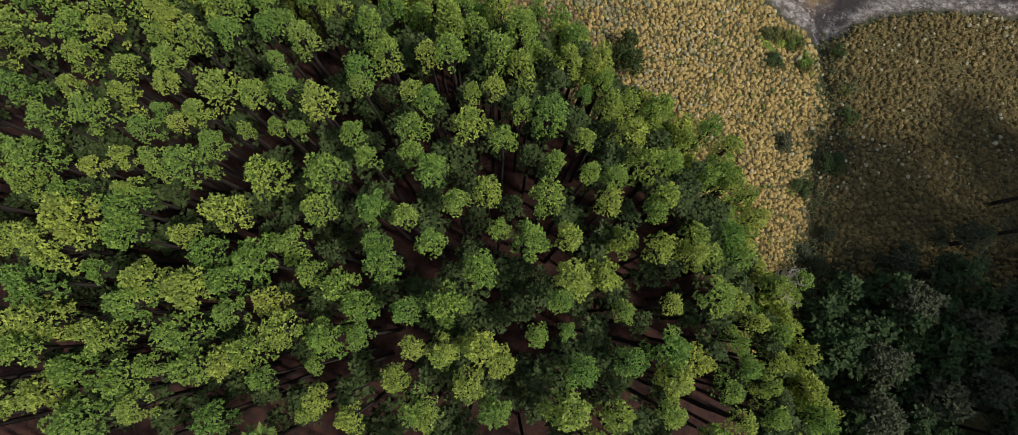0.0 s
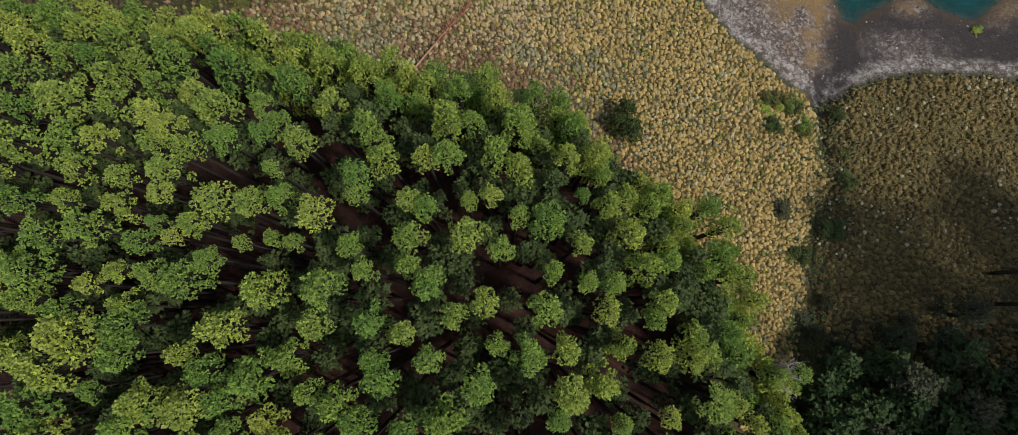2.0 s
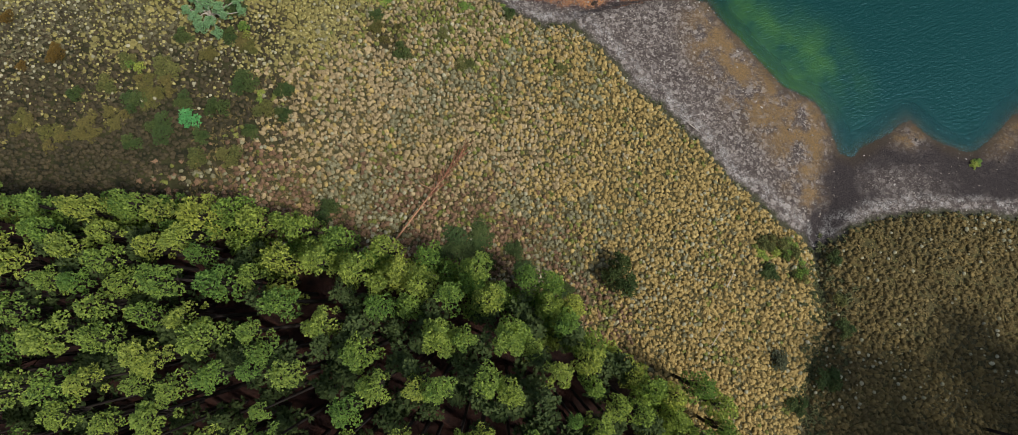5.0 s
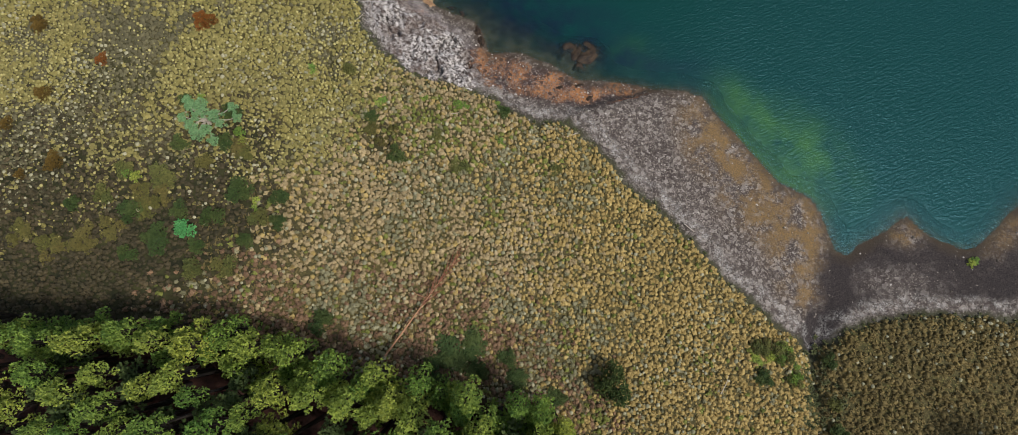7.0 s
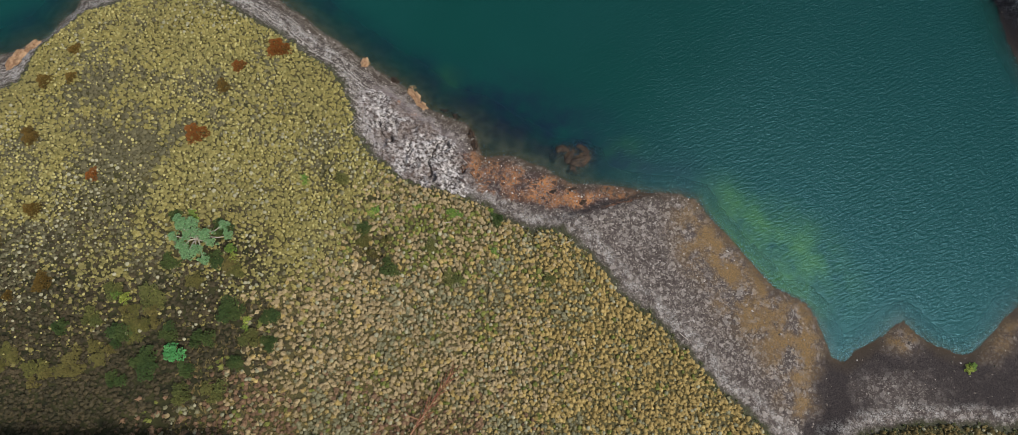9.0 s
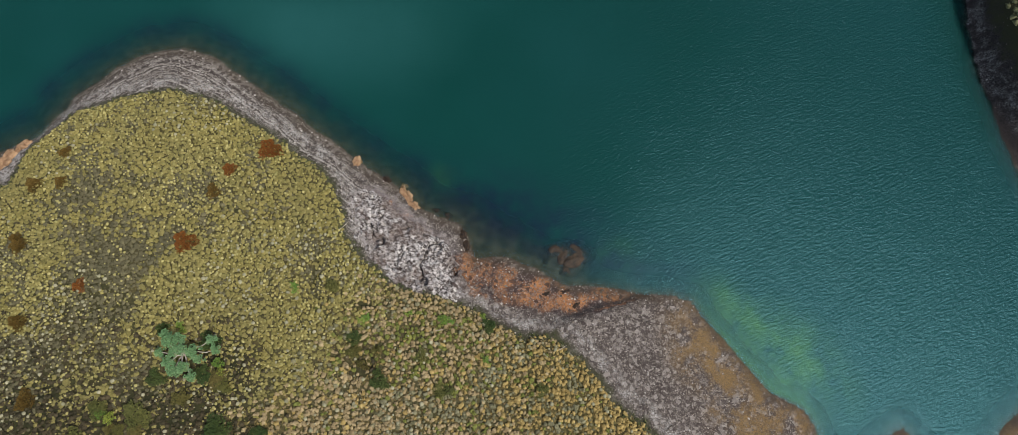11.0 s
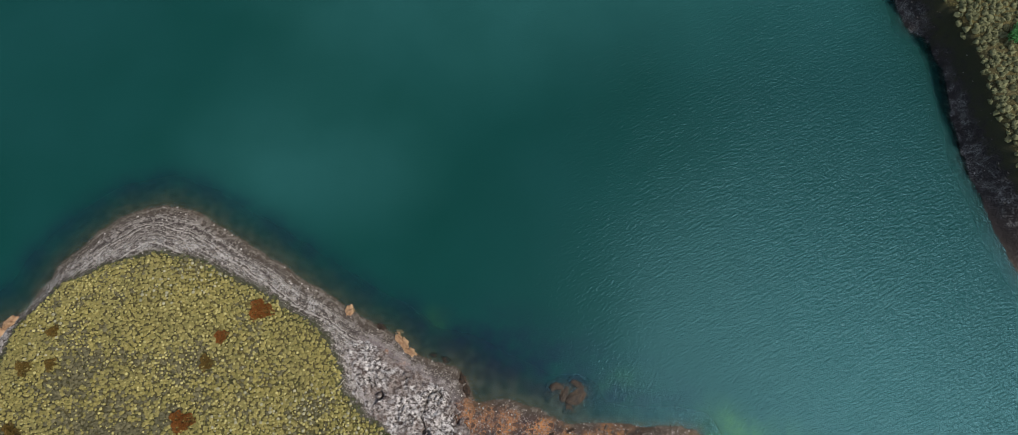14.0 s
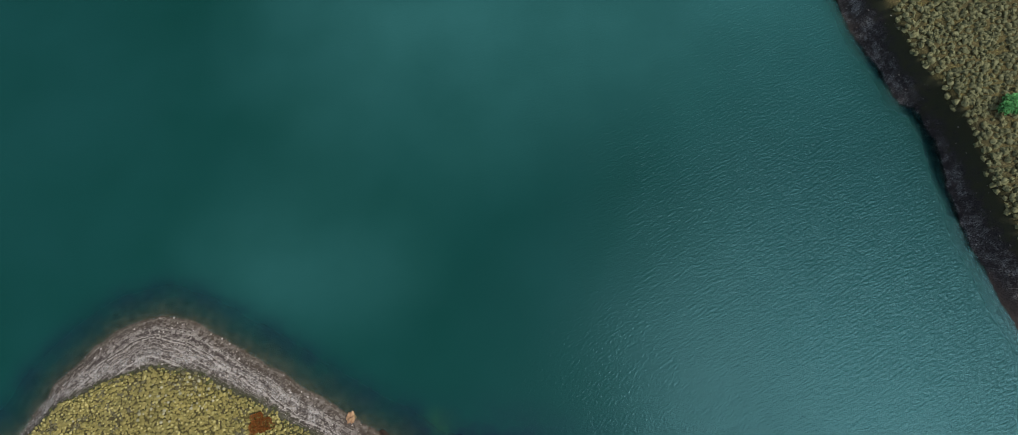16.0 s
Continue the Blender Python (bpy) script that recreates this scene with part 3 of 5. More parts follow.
def tube(pts, radii, sides=6):
    """A tapered limb through points."""
    pts = [Vector(p) for p in pts]
    v, f = [], []
    for i, p in enumerate(pts):
        d = (pts[min(i + 1, len(pts) - 1)] - pts[max(i - 1, 0)]).normalized()
        a = d.orthogonal().normalized()
        b = d.cross(a)
        for k in range(sides):
            t = 2 * math.pi * k / sides
            v.append(p + (a * math.cos(t) + b * math.sin(t)) * radii[i])
    for i in range(len(pts) - 1):
        for k in range(sides):
            q = (k + 1) % sides
            f += [(i * sides + k, i * sides + q, (i + 1) * sides + q), (i * sides + k, (i + 1) * sides + q, (i + 1) * sides + k)]
    return np.array([tuple(p) for p in v]), np.array(f)


def joined(pieces):
    vs, fs, n = [], [], 0
    for v, f in pieces:
        vs.append(v), fs.append(f + n)
        n += len(v)
    return np.concatenate(vs), np.concatenate(fs)


# ---- ground and water ----


def spaced(lo, hi, step, reach, grow=1.35):
    """Even steps from lo to hi, then widening ones out to reach."""
    mid = list(np.arange(lo, hi + step / 2, step))
    s, x, right = step, mid[-1], []
    while x < reach:
        s *= grow
        x += s
        right.append(x)
    s, x, left = step, mid[0], []
    while x > -reach:
        s *= grow
        x -= s
        left.append(x)
    return np.array(left[::-1] + mid + right)


def sheet(step):
    xs, ys = spaced(-72, 86, step, 2600), spaced(-16, 146, step, 2600)
    gx, gy = np.meshgrid(xs, ys)
    n, k = len(ys), len(xs)
    i = (np.arange(n - 1)[:, None] * k + np.arange(k - 1)[None, :]).ravel()
    return gx.ravel(), gy.ravel(), np.stack([i, i + 1, i + k + 1, i + k], 1)


gx, gy, quads = sheet(0.52)
zone = survey(gx, gy)
me = mesh_of("ground", np.stack([gx, gy, zone["z"]], 1), quads, GROUND, shade=True)
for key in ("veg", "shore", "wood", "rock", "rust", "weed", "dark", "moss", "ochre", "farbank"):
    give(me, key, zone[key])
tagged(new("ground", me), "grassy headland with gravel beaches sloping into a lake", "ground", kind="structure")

gx, gy, quads = sheet(0.8)
zone = survey(gx, gy)
near = (zone["shore"] < 3.0)
quads = quads[near[quads].any(1)]
used = np.unique(quads)
again = np.full(len(gx), -1)
again[used] = np.arange(len(used))
me = mesh_of("water", np.stack([gx, gy, 0 * gx], 1)[used], again[quads], WATER, shade=True)
give(me, "deep", (1 - 0.92 * np.exp(-np.maximum(zone["depth"], 0) / (0.55 - 0.30 * smooth(0, 16, gx))))[used])
give(me, "murk", np.clip(blob(gx, gy, 5, 73, 12, 4.6, -14) + 0.6 * np.exp(-((zone["shore"] + 3.2) / 1.7) ** 2) * smooth(30, 20, gx), 0, 1)[used])
give(me, "weed", zone["weed"][used])
# first term: plume off the headland; second: painted cloud reflection on the far water
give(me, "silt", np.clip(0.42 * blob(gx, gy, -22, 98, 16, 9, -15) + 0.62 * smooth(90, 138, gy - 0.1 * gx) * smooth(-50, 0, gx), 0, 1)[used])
give(me, "wind", smooth(-22, 48, gx - 0.25 * (gy - 70))[used])
tagged(new("water", me), "teal green lake with wind ripples", "lake", kind="structure")

# ---- trees ----


def crown_mesh(name, seed, mat, tall=2.2, clumps=460, leaf=0.17, lobes=18):
    """A crown of radius 1, from z = -tall up to 0: lobes on limbs, each set with leaf sprays at the twig ends, with gaps between."""
    r = np.random.default_rng(seed)
    centres, sizes = [(0, 0, -0.34)], [0.40]
    for k in range(lobes):
        a = 2 * math.pi * (k * 0.382 + r.uniform(-0.08, 0.08))
        h = (k + 0.5) / lobes
        d = 0.20 + 0.60 * h ** 0.6 + r.uniform(-0.16, 0.12)
        centres.append((d * math.cos(a), d * math.sin(a), -0.28 - tall * 0.66 * h ** 1.3 + r.uniform(-0.16, 0.16)))
        sizes.append(r.uniform(0.18, 0.36))
    centres, sizes = np.array(centres), np.array(sizes)
    tries = clumps * 3
    share = r.choice(len(sizes), tries, p=sizes ** 2 / (sizes ** 2).sum())
    way = r.normal(0, 1, (tries, 3))
    way[:, 2] = np.abs(way[:, 2]) * 0.9 - 0.30
    way /= np.linalg.norm(way, axis=1)[:, None]
    lump = 1 + 0.25 * np.sin(5 * way[:, 0] + share) * np.cos(6 * way[:, 1] + 2 * share)
    pts = centres[share] + way * (sizes[share] * lump * r.uniform(0.75, 1.15, tries))[:, None] * (1, 1, 0.85)
    kept, apart = [], 0.95 * leaf
    for k in range(tries):
        if len(kept) < 0.54 * clumps and (not kept or np.min(np.linalg.norm(pts[kept] - pts[k], axis=1)) > apart):
            kept.append(k)
    pts, way = pts[kept], way[kept]
    up = way * 0.8 + (0, 0, 0.35)
    v, f = blades(pts - way * leaf * 0.3, up, leaf * 1.05, 7, 0.26, -0.12, seed + 1, 1.25, 0.4)
    tone = np.repeat(r.uniform(0, 1, len(pts)), 28)
    v2, f2 = joined([tube([(0, 0, -tall * 1.15), tuple(np.array(c) * (0.5, 0.5, 1) + (0, 0, -0.25)), tuple(c)], [0.035, 0.025, 0.01], 4) for c in centres])
    me = mesh_of(name, *joined([(v, f), (v2, f2)]), [mat, BARK], [0] * len(f) + [1] * len(f2))
    give(me, "tone", np.concatenate([tone, 0 * v2[:, 0]]))
    return me


def trunk_mesh():
    v, f = tube([(0, 0, 0), (0.02, 0.01, 0.04), (0.015, -0.02, 0.4), (-0.01, 0.015, 0.75), (0, 0, 1)], [1.5, 1.0, 0.85, 0.6, 0.25], 7)
    v[:, :2] *= 1.0
    return mesh_of("trunk", v, f, BARK, shade=True)


TRUNK = trunk_mesh()
CROWNS = [crown_mesh("crown", 20 + k, LEAF, tall=2.0 + 0.2 * (k % 5), clumps=480 + 20 * (k % 4), leaf=0.118 + 0.010 * (k % 3), lobes=15 + k % 7) for k in range(10)]
DARK_CROWNS = [crown_mesh("crown", 60 + k, LEAF_DARK, tall=1.9, clumps=320, leaf=0.17, lobes=16) for k in range(4)]
HERB_CROWNS = [crown_mesh("crown", 70 + k, LEAF_HERB, tall=1.0, clumps=260, leaf=0.18, lobes=14) for k in range(3)]
LOW_CROWNS = [crown_mesh("crown", 80 + k, LEAF_SHRUB, tall=1.0, clumps=300, leaf=0.17, lobes=14) for k in range(4)]


def tree(x, y, top, r, crowns, label, group, deep=1.1):
    z = height(x, y)
    t = thing("tree", x, y, z - 0.1, label, "tree", group)
    h = max(top - z, 1.5 * r)
    part("trunk", TRUNK, t, m=Matrix.Diagonal((0.10 + 0.05 * r, 0.10 + 0.05 * r, h - 0.5 * r, 1)))
    turn = Matrix.Rotation(rng.uniform(0, 6.28), 4, "Z")
    lean = Matrix.Rotation(rng.normal(0, 0.06), 4, "X")
    part("crown", crowns[int(rng.integers(len(crowns)))], t, m=Matrix.Translation((0, 0, h)) @ lean @ turn @ Matrix.Diagonal((r, r, r * deep * rng.uniform(0.88, 1.15), 1)))
    return t


# crowns of the plantation, from its lake side to its hill side: x, y, radius
STAND_A = [(-36.1, 33.2, 1.7), (-33.1, 33.1, 1.5), (-31.3, 27.4, 1.3), (-31.2, 30.1, 1.6), (-30.8, 34.3, 1.7), (-29.4, 31.2, 1.3), (-29.3, 27.3, 1.1), (-27.8, 29.0, 1.5), (-26.1, 27.3, 1.2), (-25.8, 30.4, 1.4), (-24.6, 33.3, 2.2), (-23.3, 27.8, 1.5), (-22.5, 34.1, 1.9), (-21.8, 29.7, 1.1), (-20.4, 33.4, 2.1), (-19.9, 27.7, 1.8), (-17.9, 33.3, 1.6), (-17.9, 28.2, 1.3), (-16.6, 29.7, 1.8), (-16.4, 32.8, 1.7), (-13.3, 29.7, 1.5), (-12.9, 32.0, 1.9), (-10.3, 29.3, 1.8), (-8.6, 31.4, 1.7), (-6.8, 29.3, 1.5), (-4.8, 28.3, 1.8), (-4.8, 30.7, 1.7), (-2.2, 27.8, 1.6), (-0.4, 29.8, 1.8), (0.8, 27.2, 1.7), (4.2, 29.3, 1.5), (6.3, 28.9, 1.7), (8.4, 27.2, 1.4)]
STAND_B = [(-32.4, 25.2, 1.5), (-29.7, 23.3, 1.8), (-27.0, 25.5, 1.6), (-26.0, 23.5, 1.5), (-23.8, 25.3, 1.3), (-22.9, 22.5, 1.5), (-22.4, 21.9, 1.3), (-21.3, 25.0, 1.4), (-19.4, 23.7, 1.7), (-17.9, 21.1, 1.2), (-16.1, 24.3, 1.3), (-15.4, 21.6, 0.9), (-14.9, 22.7, 1.3), (-14.5, 26.5, 1.5), (-13.1, 21.3, 1.4), (-11.4, 24.9, 1.6), (-8.5, 23.0, 1.6), (-7.7, 26.3, 1.5), (-6.9, 20.8, 1.4), (-3.9, 20.8, 1.2), (-2.8, 24.7, 1.4), (-2.7, 24.2, 1.6), (-2.4, 21.1, 1.4), (-0.9, 24.3, 1.1), (1.2, 21.6, 1.5), (2.5, 24.3, 1.5), (2.8, 25.1, 1.7), (2.8, 20.8, 1.4), (6.1, 26.6, 1.3), (6.5, 22.3, 1.3), (7.3, 25.6, 1.8), (9.1, 23.0, 1.5), (9.3, 20.8, 1.1)]
STAND_C = [(-31.2, 19.8, 1.7), (-27.9, 20.2, 1.6), (-27.5, 18.4, 1.3), (-27.2, 16.1, 0.9), (-26.1, 20.6, 1.2), (-24.3, 16.1, 1.2), (-24.3, 18.1, 1.1), (-22.7, 20.5, 1.0), (-21.5, 16.9, 0.9), (-21.4, 18.6, 1.5), (-20.3, 20.3, 1.2), (-17.5, 16.7, 1.7), (-15.7, 16.6, 1.4), (-14.2, 19.1, 0.8), (-13.3, 17.2, 1.2), (-10.8, 16.0, 1.5), (-8.6, 19.1, 1.4), (-8.2, 17.5, 0.9), (-4.7, 17.4, 1.1), (-3.6, 17.0, 1.1), (-0.6, 17.7, 0.8), (0.9, 17.9, 0.9), (3.0, 16.9, 1.0), (5.0, 16.4, 1.7), (7.6, 18.8, 0.7), (9.7, 18.5, 1.3), (11.2, 16.0, 1.5), (11.5, 19.6, 1.3), (13.5, 19.0, 1.4), (17.3, 19.8, 1.6), (20.5, 20.3, 1.7), (22.4, 18.7, 1.6), (22.9, 16.3, 1.4)]
STAND_D = [(-28.9, 11.1, 1.6), (-28.2, 13.7, 1.3), (-25.4, 14.1, 1.5), (-23.3, 11.6, 1.1), (-22.1, 13.5, 1.1), (-21.4, 11.5, 1.2), (-21.2, 14.9, 0.8), (-20.0, 14.0, 0.8), (-19.1, 15.2, 1.1), (-18.9, 11.3, 1.6), (-17.2, 12.7, 1.0), (-15.5, 13.9, 0.7), (-13.8, 10.8, 1.7), (-13.7, 14.4, 0.7), (-12.0, 14.1, 0.8), (-9.8, 11.2, 1.6), (-8.4, 14.1, 1.0), (-7.2, 12.4, 1.1), (-4.5, 15.0, 1.4), (-4.3, 12.8, 1.2), (-2.9, 11.8, 1.5), (-0.6, 15.3, 1.7), (0.9, 10.7, 1.3), (1.8, 14.4, 1.2), (5.5, 13.1, 1.0), (7.5, 15.1, 1.1), (7.8, 12.4, 0.9), (9.8, 12.4, 1.1), (12.1, 14.0, 1.5), (13.4, 11.2, 1.4), (17.9, 14.0, 1.3), (24.1, 14.1, 1.6), (24.4, 12.1, 1.5)]
STAND_E = [(-29.4, 9.4, 1.2), (-26.6, 5.4, 1.8), (-26.2, 8.9, 1.2), (-26.1, 7.2, 2.0), (-24.7, 10.6, 1.0), (-22.9, 9.3, 1.2), (-22.4, 8.0, 1.6), (-21.9, 6.2, 1.5), (-18.3, 6.4, 1.1), (-16.6, 5.5, 1.4), (-16.0, 8.3, 1.6), (-13.7, 5.1, 1.9), (-11.8, 6.4, 1.4), (-10.1, 8.6, 1.3), (-6.4, 9.0, 1.4), (-6.2, 6.7, 1.1), (-5.7, 5.5, 1.6), (-4.3, 8.5, 1.2), (-2.5, 6.9, 1.2), (-1.1, 9.7, 1.1), (0.8, 5.5, 1.5), (1.9, 8.0, 1.0), (4.0, 7.5, 1.5), (5.0, 10.4, 1.5), (6.5, 7.9, 1.3), (6.8, 5.0, 1.7), (9.3, 10.3, 1.2), (12.8, 10.0, 1.0), (13.0, 7.6, 1.3), (15.8, 7.4, 1.3), (19.2, 9.3, 1.5), (21.9, 8.7, 1.3), (24.3, 6.3, 1.1)]
STAND_F = [(-27.5, 3.1, 1.7), (-26.9, 0.8, 1.8), (-23.5, 4.1, 0.9), (-20.6, 2.1, 1.6), (-20.1, 3.5, 1.5), (-17.6, 3.2, 1.7), (-17.4, 0.5, 1.7), (-15.5, 3.8, 1.4), (-14.9, 1.8, 1.2), (-12.6, 2.7, 1.2), (-11.2, 0.8, 1.5), (-10.0, 4.5, 1.1), (-8.8, 0.6, 1.6), (-8.3, 3.7, 1.4), (-7.0, 2.6, 1.4), (-6.6, 0.7, 1.2), (-3.8, 2.4, 1.2), (-3.2, 0.1, 1.0), (-1.4, 2.9, 1.6), (-1.2, -0.0, 1.4), (1.1, 0.5, 1.6), (4.7, 1.4, 1.0), (6.0, 3.7, 1.0), (6.5, 1.7, 0.7), (10.5, 3.3, 0.9), (13.6, 0.8, 1.8), (13.6, 3.7, 0.9), (17.1, 4.8, 1.5), (19.1, 4.5, 1.2), (19.2, 1.4, 1.1), (21.2, 2.8, 1.0), (24.4, 0.0, 1.4), (24.6, 2.4, 1.3)]
STAND_G = [(-26.5, -1.1, 1.5), (-25.6, -3.7, 1.6), (-24.0, -2.1, 1.6), (-24.0, -0.0, 1.1), (-22.0, -0.1, 1.5), (-20.4, -2.7, 1.6), (-19.8, -4.2, 1.2), (-19.0, -1.7, 1.2), (-16.7, -1.8, 1.6), (-14.8, -1.3, 1.4), (-13.4, -0.6, 1.6), (-12.4, -2.1, 1.0), (-9.4, -4.2, 0.8), (-9.0, -1.2, 0.8), (-8.8, -3.2, 1.1), (-6.7, -4.3, 1.2), (-4.2, -1.9, 1.1), (-2.7, -3.7, 1.4), (-2.1, -4.0, 1.2), (0.5, -2.0, 1.4), (2.2, -3.5, 1.3), (2.4, -0.4, 1.2), (6.9, -3.3, 1.8), (7.8, -1.0, 1.4), (10.9, -0.1, 1.3), (13.6, -3.1, 1.3), (14.0, -1.2, 1.5), (18.4, -1.9, 1.2), (18.7, -3.8, 1.1), (22.0, -1.6, 1.2), (22.1, -3.7, 1.4), (27.6, -4.4, 1.8), (27.8, -2.0, 2.1)]
STAND_H = [(-22.7, -5.0, 1.6), (-15.1, -4.9, 1.4)]


def canopy(x, y):
    """Height of the tree tops: lower towards the edge of the wood."""
    edge = max(float(forest_edge(np.array([x]), np.array([y]))[0]), 0.0)
    return 26.3 - 0.0045 * max(0.0, x) ** 2 - 11 * math.exp(-edge / 5)


stems = []
for x, y, r in STAND_A + STAND_B + STAND_C + STAND_D + STAND_E + STAND_F + STAND_G + STAND_H:
    stems.append((x, y))
    top = max(canopy(x, y), 12.0) + rng.normal(0, 0.35) + (0.4 if r > 1.4 else -0.3)
    tree(x, y, top, r * 0.86, CROWNS, "tall slender tree with a rounded yellow-green leafy crown", "plantation trees", 1.9 if float(forest_edge(np.array([x]), np.array([y]))[0]) < 9 else 1.45)

# the same stand up the west side
for k in range(1500):
    x, y = rng.uniform(-50, -29), rng.uniform(-9, 43)
    edge = float(forest_edge(np.array([x]), np.array([y]))[0])
    if edge < 0.8 or (x < -38 and y < 20) or min(math.hypot(x - a, y - b) for a, b in stems) < (2.1 if y > 18 else 2.5):
        continue
    stems.append((x, y))
    tree(x, y, canopy(x, y) + rng.normal(0, 0.6), rng.uniform(1.0, 1.55), CROWNS, "tall slender tree with a rounded yellow-green leafy crown", "plantation trees", 1.9 if edge < 4 else 1.45)

# young trees close the wood's edge down to the grass
rim = [p for p in FOREST if p[0] > -45 and p[1] > -10]
for (ax, ay), (bx, by) in zip(rim, rim[1:]):
    gap = math.hypot(bx - ax, by - ay)
    for k in range(max(1, round(gap / (1.6 if ax > 6 else 1.8)))):
        f = (k + rng.uniform(0.2, 0.8)) / max(1, round(gap / (1.6 if ax > 6 else 1.8)))
        nx, ny = (by - ay) / gap, -(bx - ax) / gap
        d = rng.uniform(0.8, 2.4)
        x, y = ax + (bx - ax) * f - nx * -d, ay + (by - ay) * f - ny * -d
        if float(forest_edge(np.array([x]), np.array([y]))[0]) < 0.4:
            x, y = x - 2 * nx * d, y - 2 * ny * d
        stems.append((x, y))
        tree(x, y, height(x, y) + rng.uniform(6.0, 11.0) + (3.0 if ax > 6 else 0.0), rng.uniform(1.3, 1.8), CROWNS, "young tree leafy almost to the grass at the wood's edge", "wood edge trees", 2.1)

# a second, taller row behind them
for (ax, ay), (bx, by) in zip(rim, rim[1:]):
    gap = math.hypot(bx - ax, by - ay)
    for k in range(max(1, round(gap / 2.0))):
        f, d = rng.uniform(0, 1), rng.uniform(2.4, 4.8)
        x, y = ax + (bx - ax) * f + d * (by - ay) / gap, ay + (by - ay) * f - d * (bx - ax) / gap
        if float(forest_edge(np.array([x]), np.array([y]))[0]) < 1.5 or min(math.hypot(x - a, y - b) for a, b in stems) < 1.3:
            continue
        stems.append((x, y))
        tree(x, y, height(x, y) + rng.uniform(10.0, 14.0), rng.uniform(1.2, 1.7), CROWNS, "young tree leafy almost to the grass at the wood's edge", "wood edge trees", 2.0)

# slender trees fill the sunny side of the wood
for k in range(120):
    x, y = rng.uniform(8, 31), rng.uniform(-8, 24)
    if float(forest_edge(np.array([x]), np.array([y]))[0]) < 1.2 or min(math.hypot(x - a, y - b) for a, b in stems) < 1.75:
        continue
    stems.append((x, y))
    tree(x, y, canopy(x, y) - rng.uniform(0.3, 2.5), rng.uniform(1.1, 1.5), CROWNS, "slender young tree with a yellow-green crown in the wood", "plantation trees", 1.6)

# the plantation goes on up the hill, and lower trees stand in its shade: too many to count
THIN = [crown_mesh("thin_crown", 110 + k, LEAF, tall=2.2, clumps=70, leaf=0.42, lobes=12) for k in range(3)]
BROAD = [crown_mesh("broad_crown", 125 + k, LEAF_DARK, tall=2.2, clumps=70, leaf=0.45, lobes=12) for k in range(2)]
# lower crowns: the shade in the gaps is also put into their leaf colour
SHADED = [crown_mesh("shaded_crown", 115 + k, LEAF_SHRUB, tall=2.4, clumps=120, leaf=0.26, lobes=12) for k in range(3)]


def corners(me):
    v = np.empty(len(me.vertices) * 3, np.float32)
    me.vertices.foreach_get("co", v)
    f = np.empty(len(me.loops), np.int32)
    me.loops.foreach_get("vertex_index", f)
    k = np.empty(len(me.polygons), np.int32)
    me.polygons.foreach_get("material_index", k)
    return v.reshape(-1, 3), f.reshape(-1, 3), k


def joined_trees(name, places, crowns, mats, label):
    """Many trees as one mesh: x, y, top, radius."""
    kinds, stem = [corners(c) for c in crowns], corners(TRUNK)
    pieces, slots = [], []
    for x, y, top, r in places:
        z = height(x, y)
        v, f, k = kinds[int(rng.integers(len(kinds)))]
        a = rng.uniform(0, 6.28)
        c, d = math.cos(a), math.sin(a)
        pieces.append((np.stack([(v[:, 0] * c - v[:, 1] * d) * r + x, (v[:, 0] * d + v[:, 1] * c) * r + y, v[:, 2] * r * 1.1 + top], 1), f))
        slots.append(k)
        pieces.append((stem[0] * (0.15, 0.15, top - z - 0.5 * r) + (x, y, z - 0.1), stem[1]))
        slots.append(np.ones(len(stem[1]), int))
    tagged(new(name, mesh_of(name, *joined(pieces), mats, np.concatenate(slots))), label, "trees", kind="stuff")


hill, below = [], []
for k in range(2300):
    x, y = rng.uniform(-56, 31), rng.uniform(-20, 46)
    if float(forest_edge(np.array([x]), np.array([y]))[0]) < 1.5:
        continue
    seen = -37 < x < 31 and -6 < y
    if min(math.hypot(x - a, y - b) for a, b in stems) < (1.05 if seen else 2.6):
        continue
    stems.append((x, y))
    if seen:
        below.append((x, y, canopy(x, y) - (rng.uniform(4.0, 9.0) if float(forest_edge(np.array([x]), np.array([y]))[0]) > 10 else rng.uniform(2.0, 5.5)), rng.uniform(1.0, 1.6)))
    else:
        hill.append((x, y, canopy(x, y) + rng.normal(0, 0.8), rng.uniform(1.2, 1.8)))
joined_trees("hill_forest", hill, THIN, [LEAF, BARK], "rest of the green tree plantation up the hill")
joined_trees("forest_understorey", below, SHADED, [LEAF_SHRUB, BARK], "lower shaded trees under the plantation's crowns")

# trees in the hollow beyond the creek, with its shade put into their leaves
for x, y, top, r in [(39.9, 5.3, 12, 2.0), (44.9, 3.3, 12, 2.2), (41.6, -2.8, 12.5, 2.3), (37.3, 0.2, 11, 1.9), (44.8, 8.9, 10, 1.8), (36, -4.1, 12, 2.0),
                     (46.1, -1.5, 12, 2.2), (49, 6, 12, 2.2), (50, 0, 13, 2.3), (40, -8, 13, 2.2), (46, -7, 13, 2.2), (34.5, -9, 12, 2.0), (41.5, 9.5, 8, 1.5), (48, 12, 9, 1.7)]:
    tree(x, y, top, r, DARK_CROWNS, "tree in the shaded hollow beside the creek, leaf colour darkened for shade", "trees in the hollow")

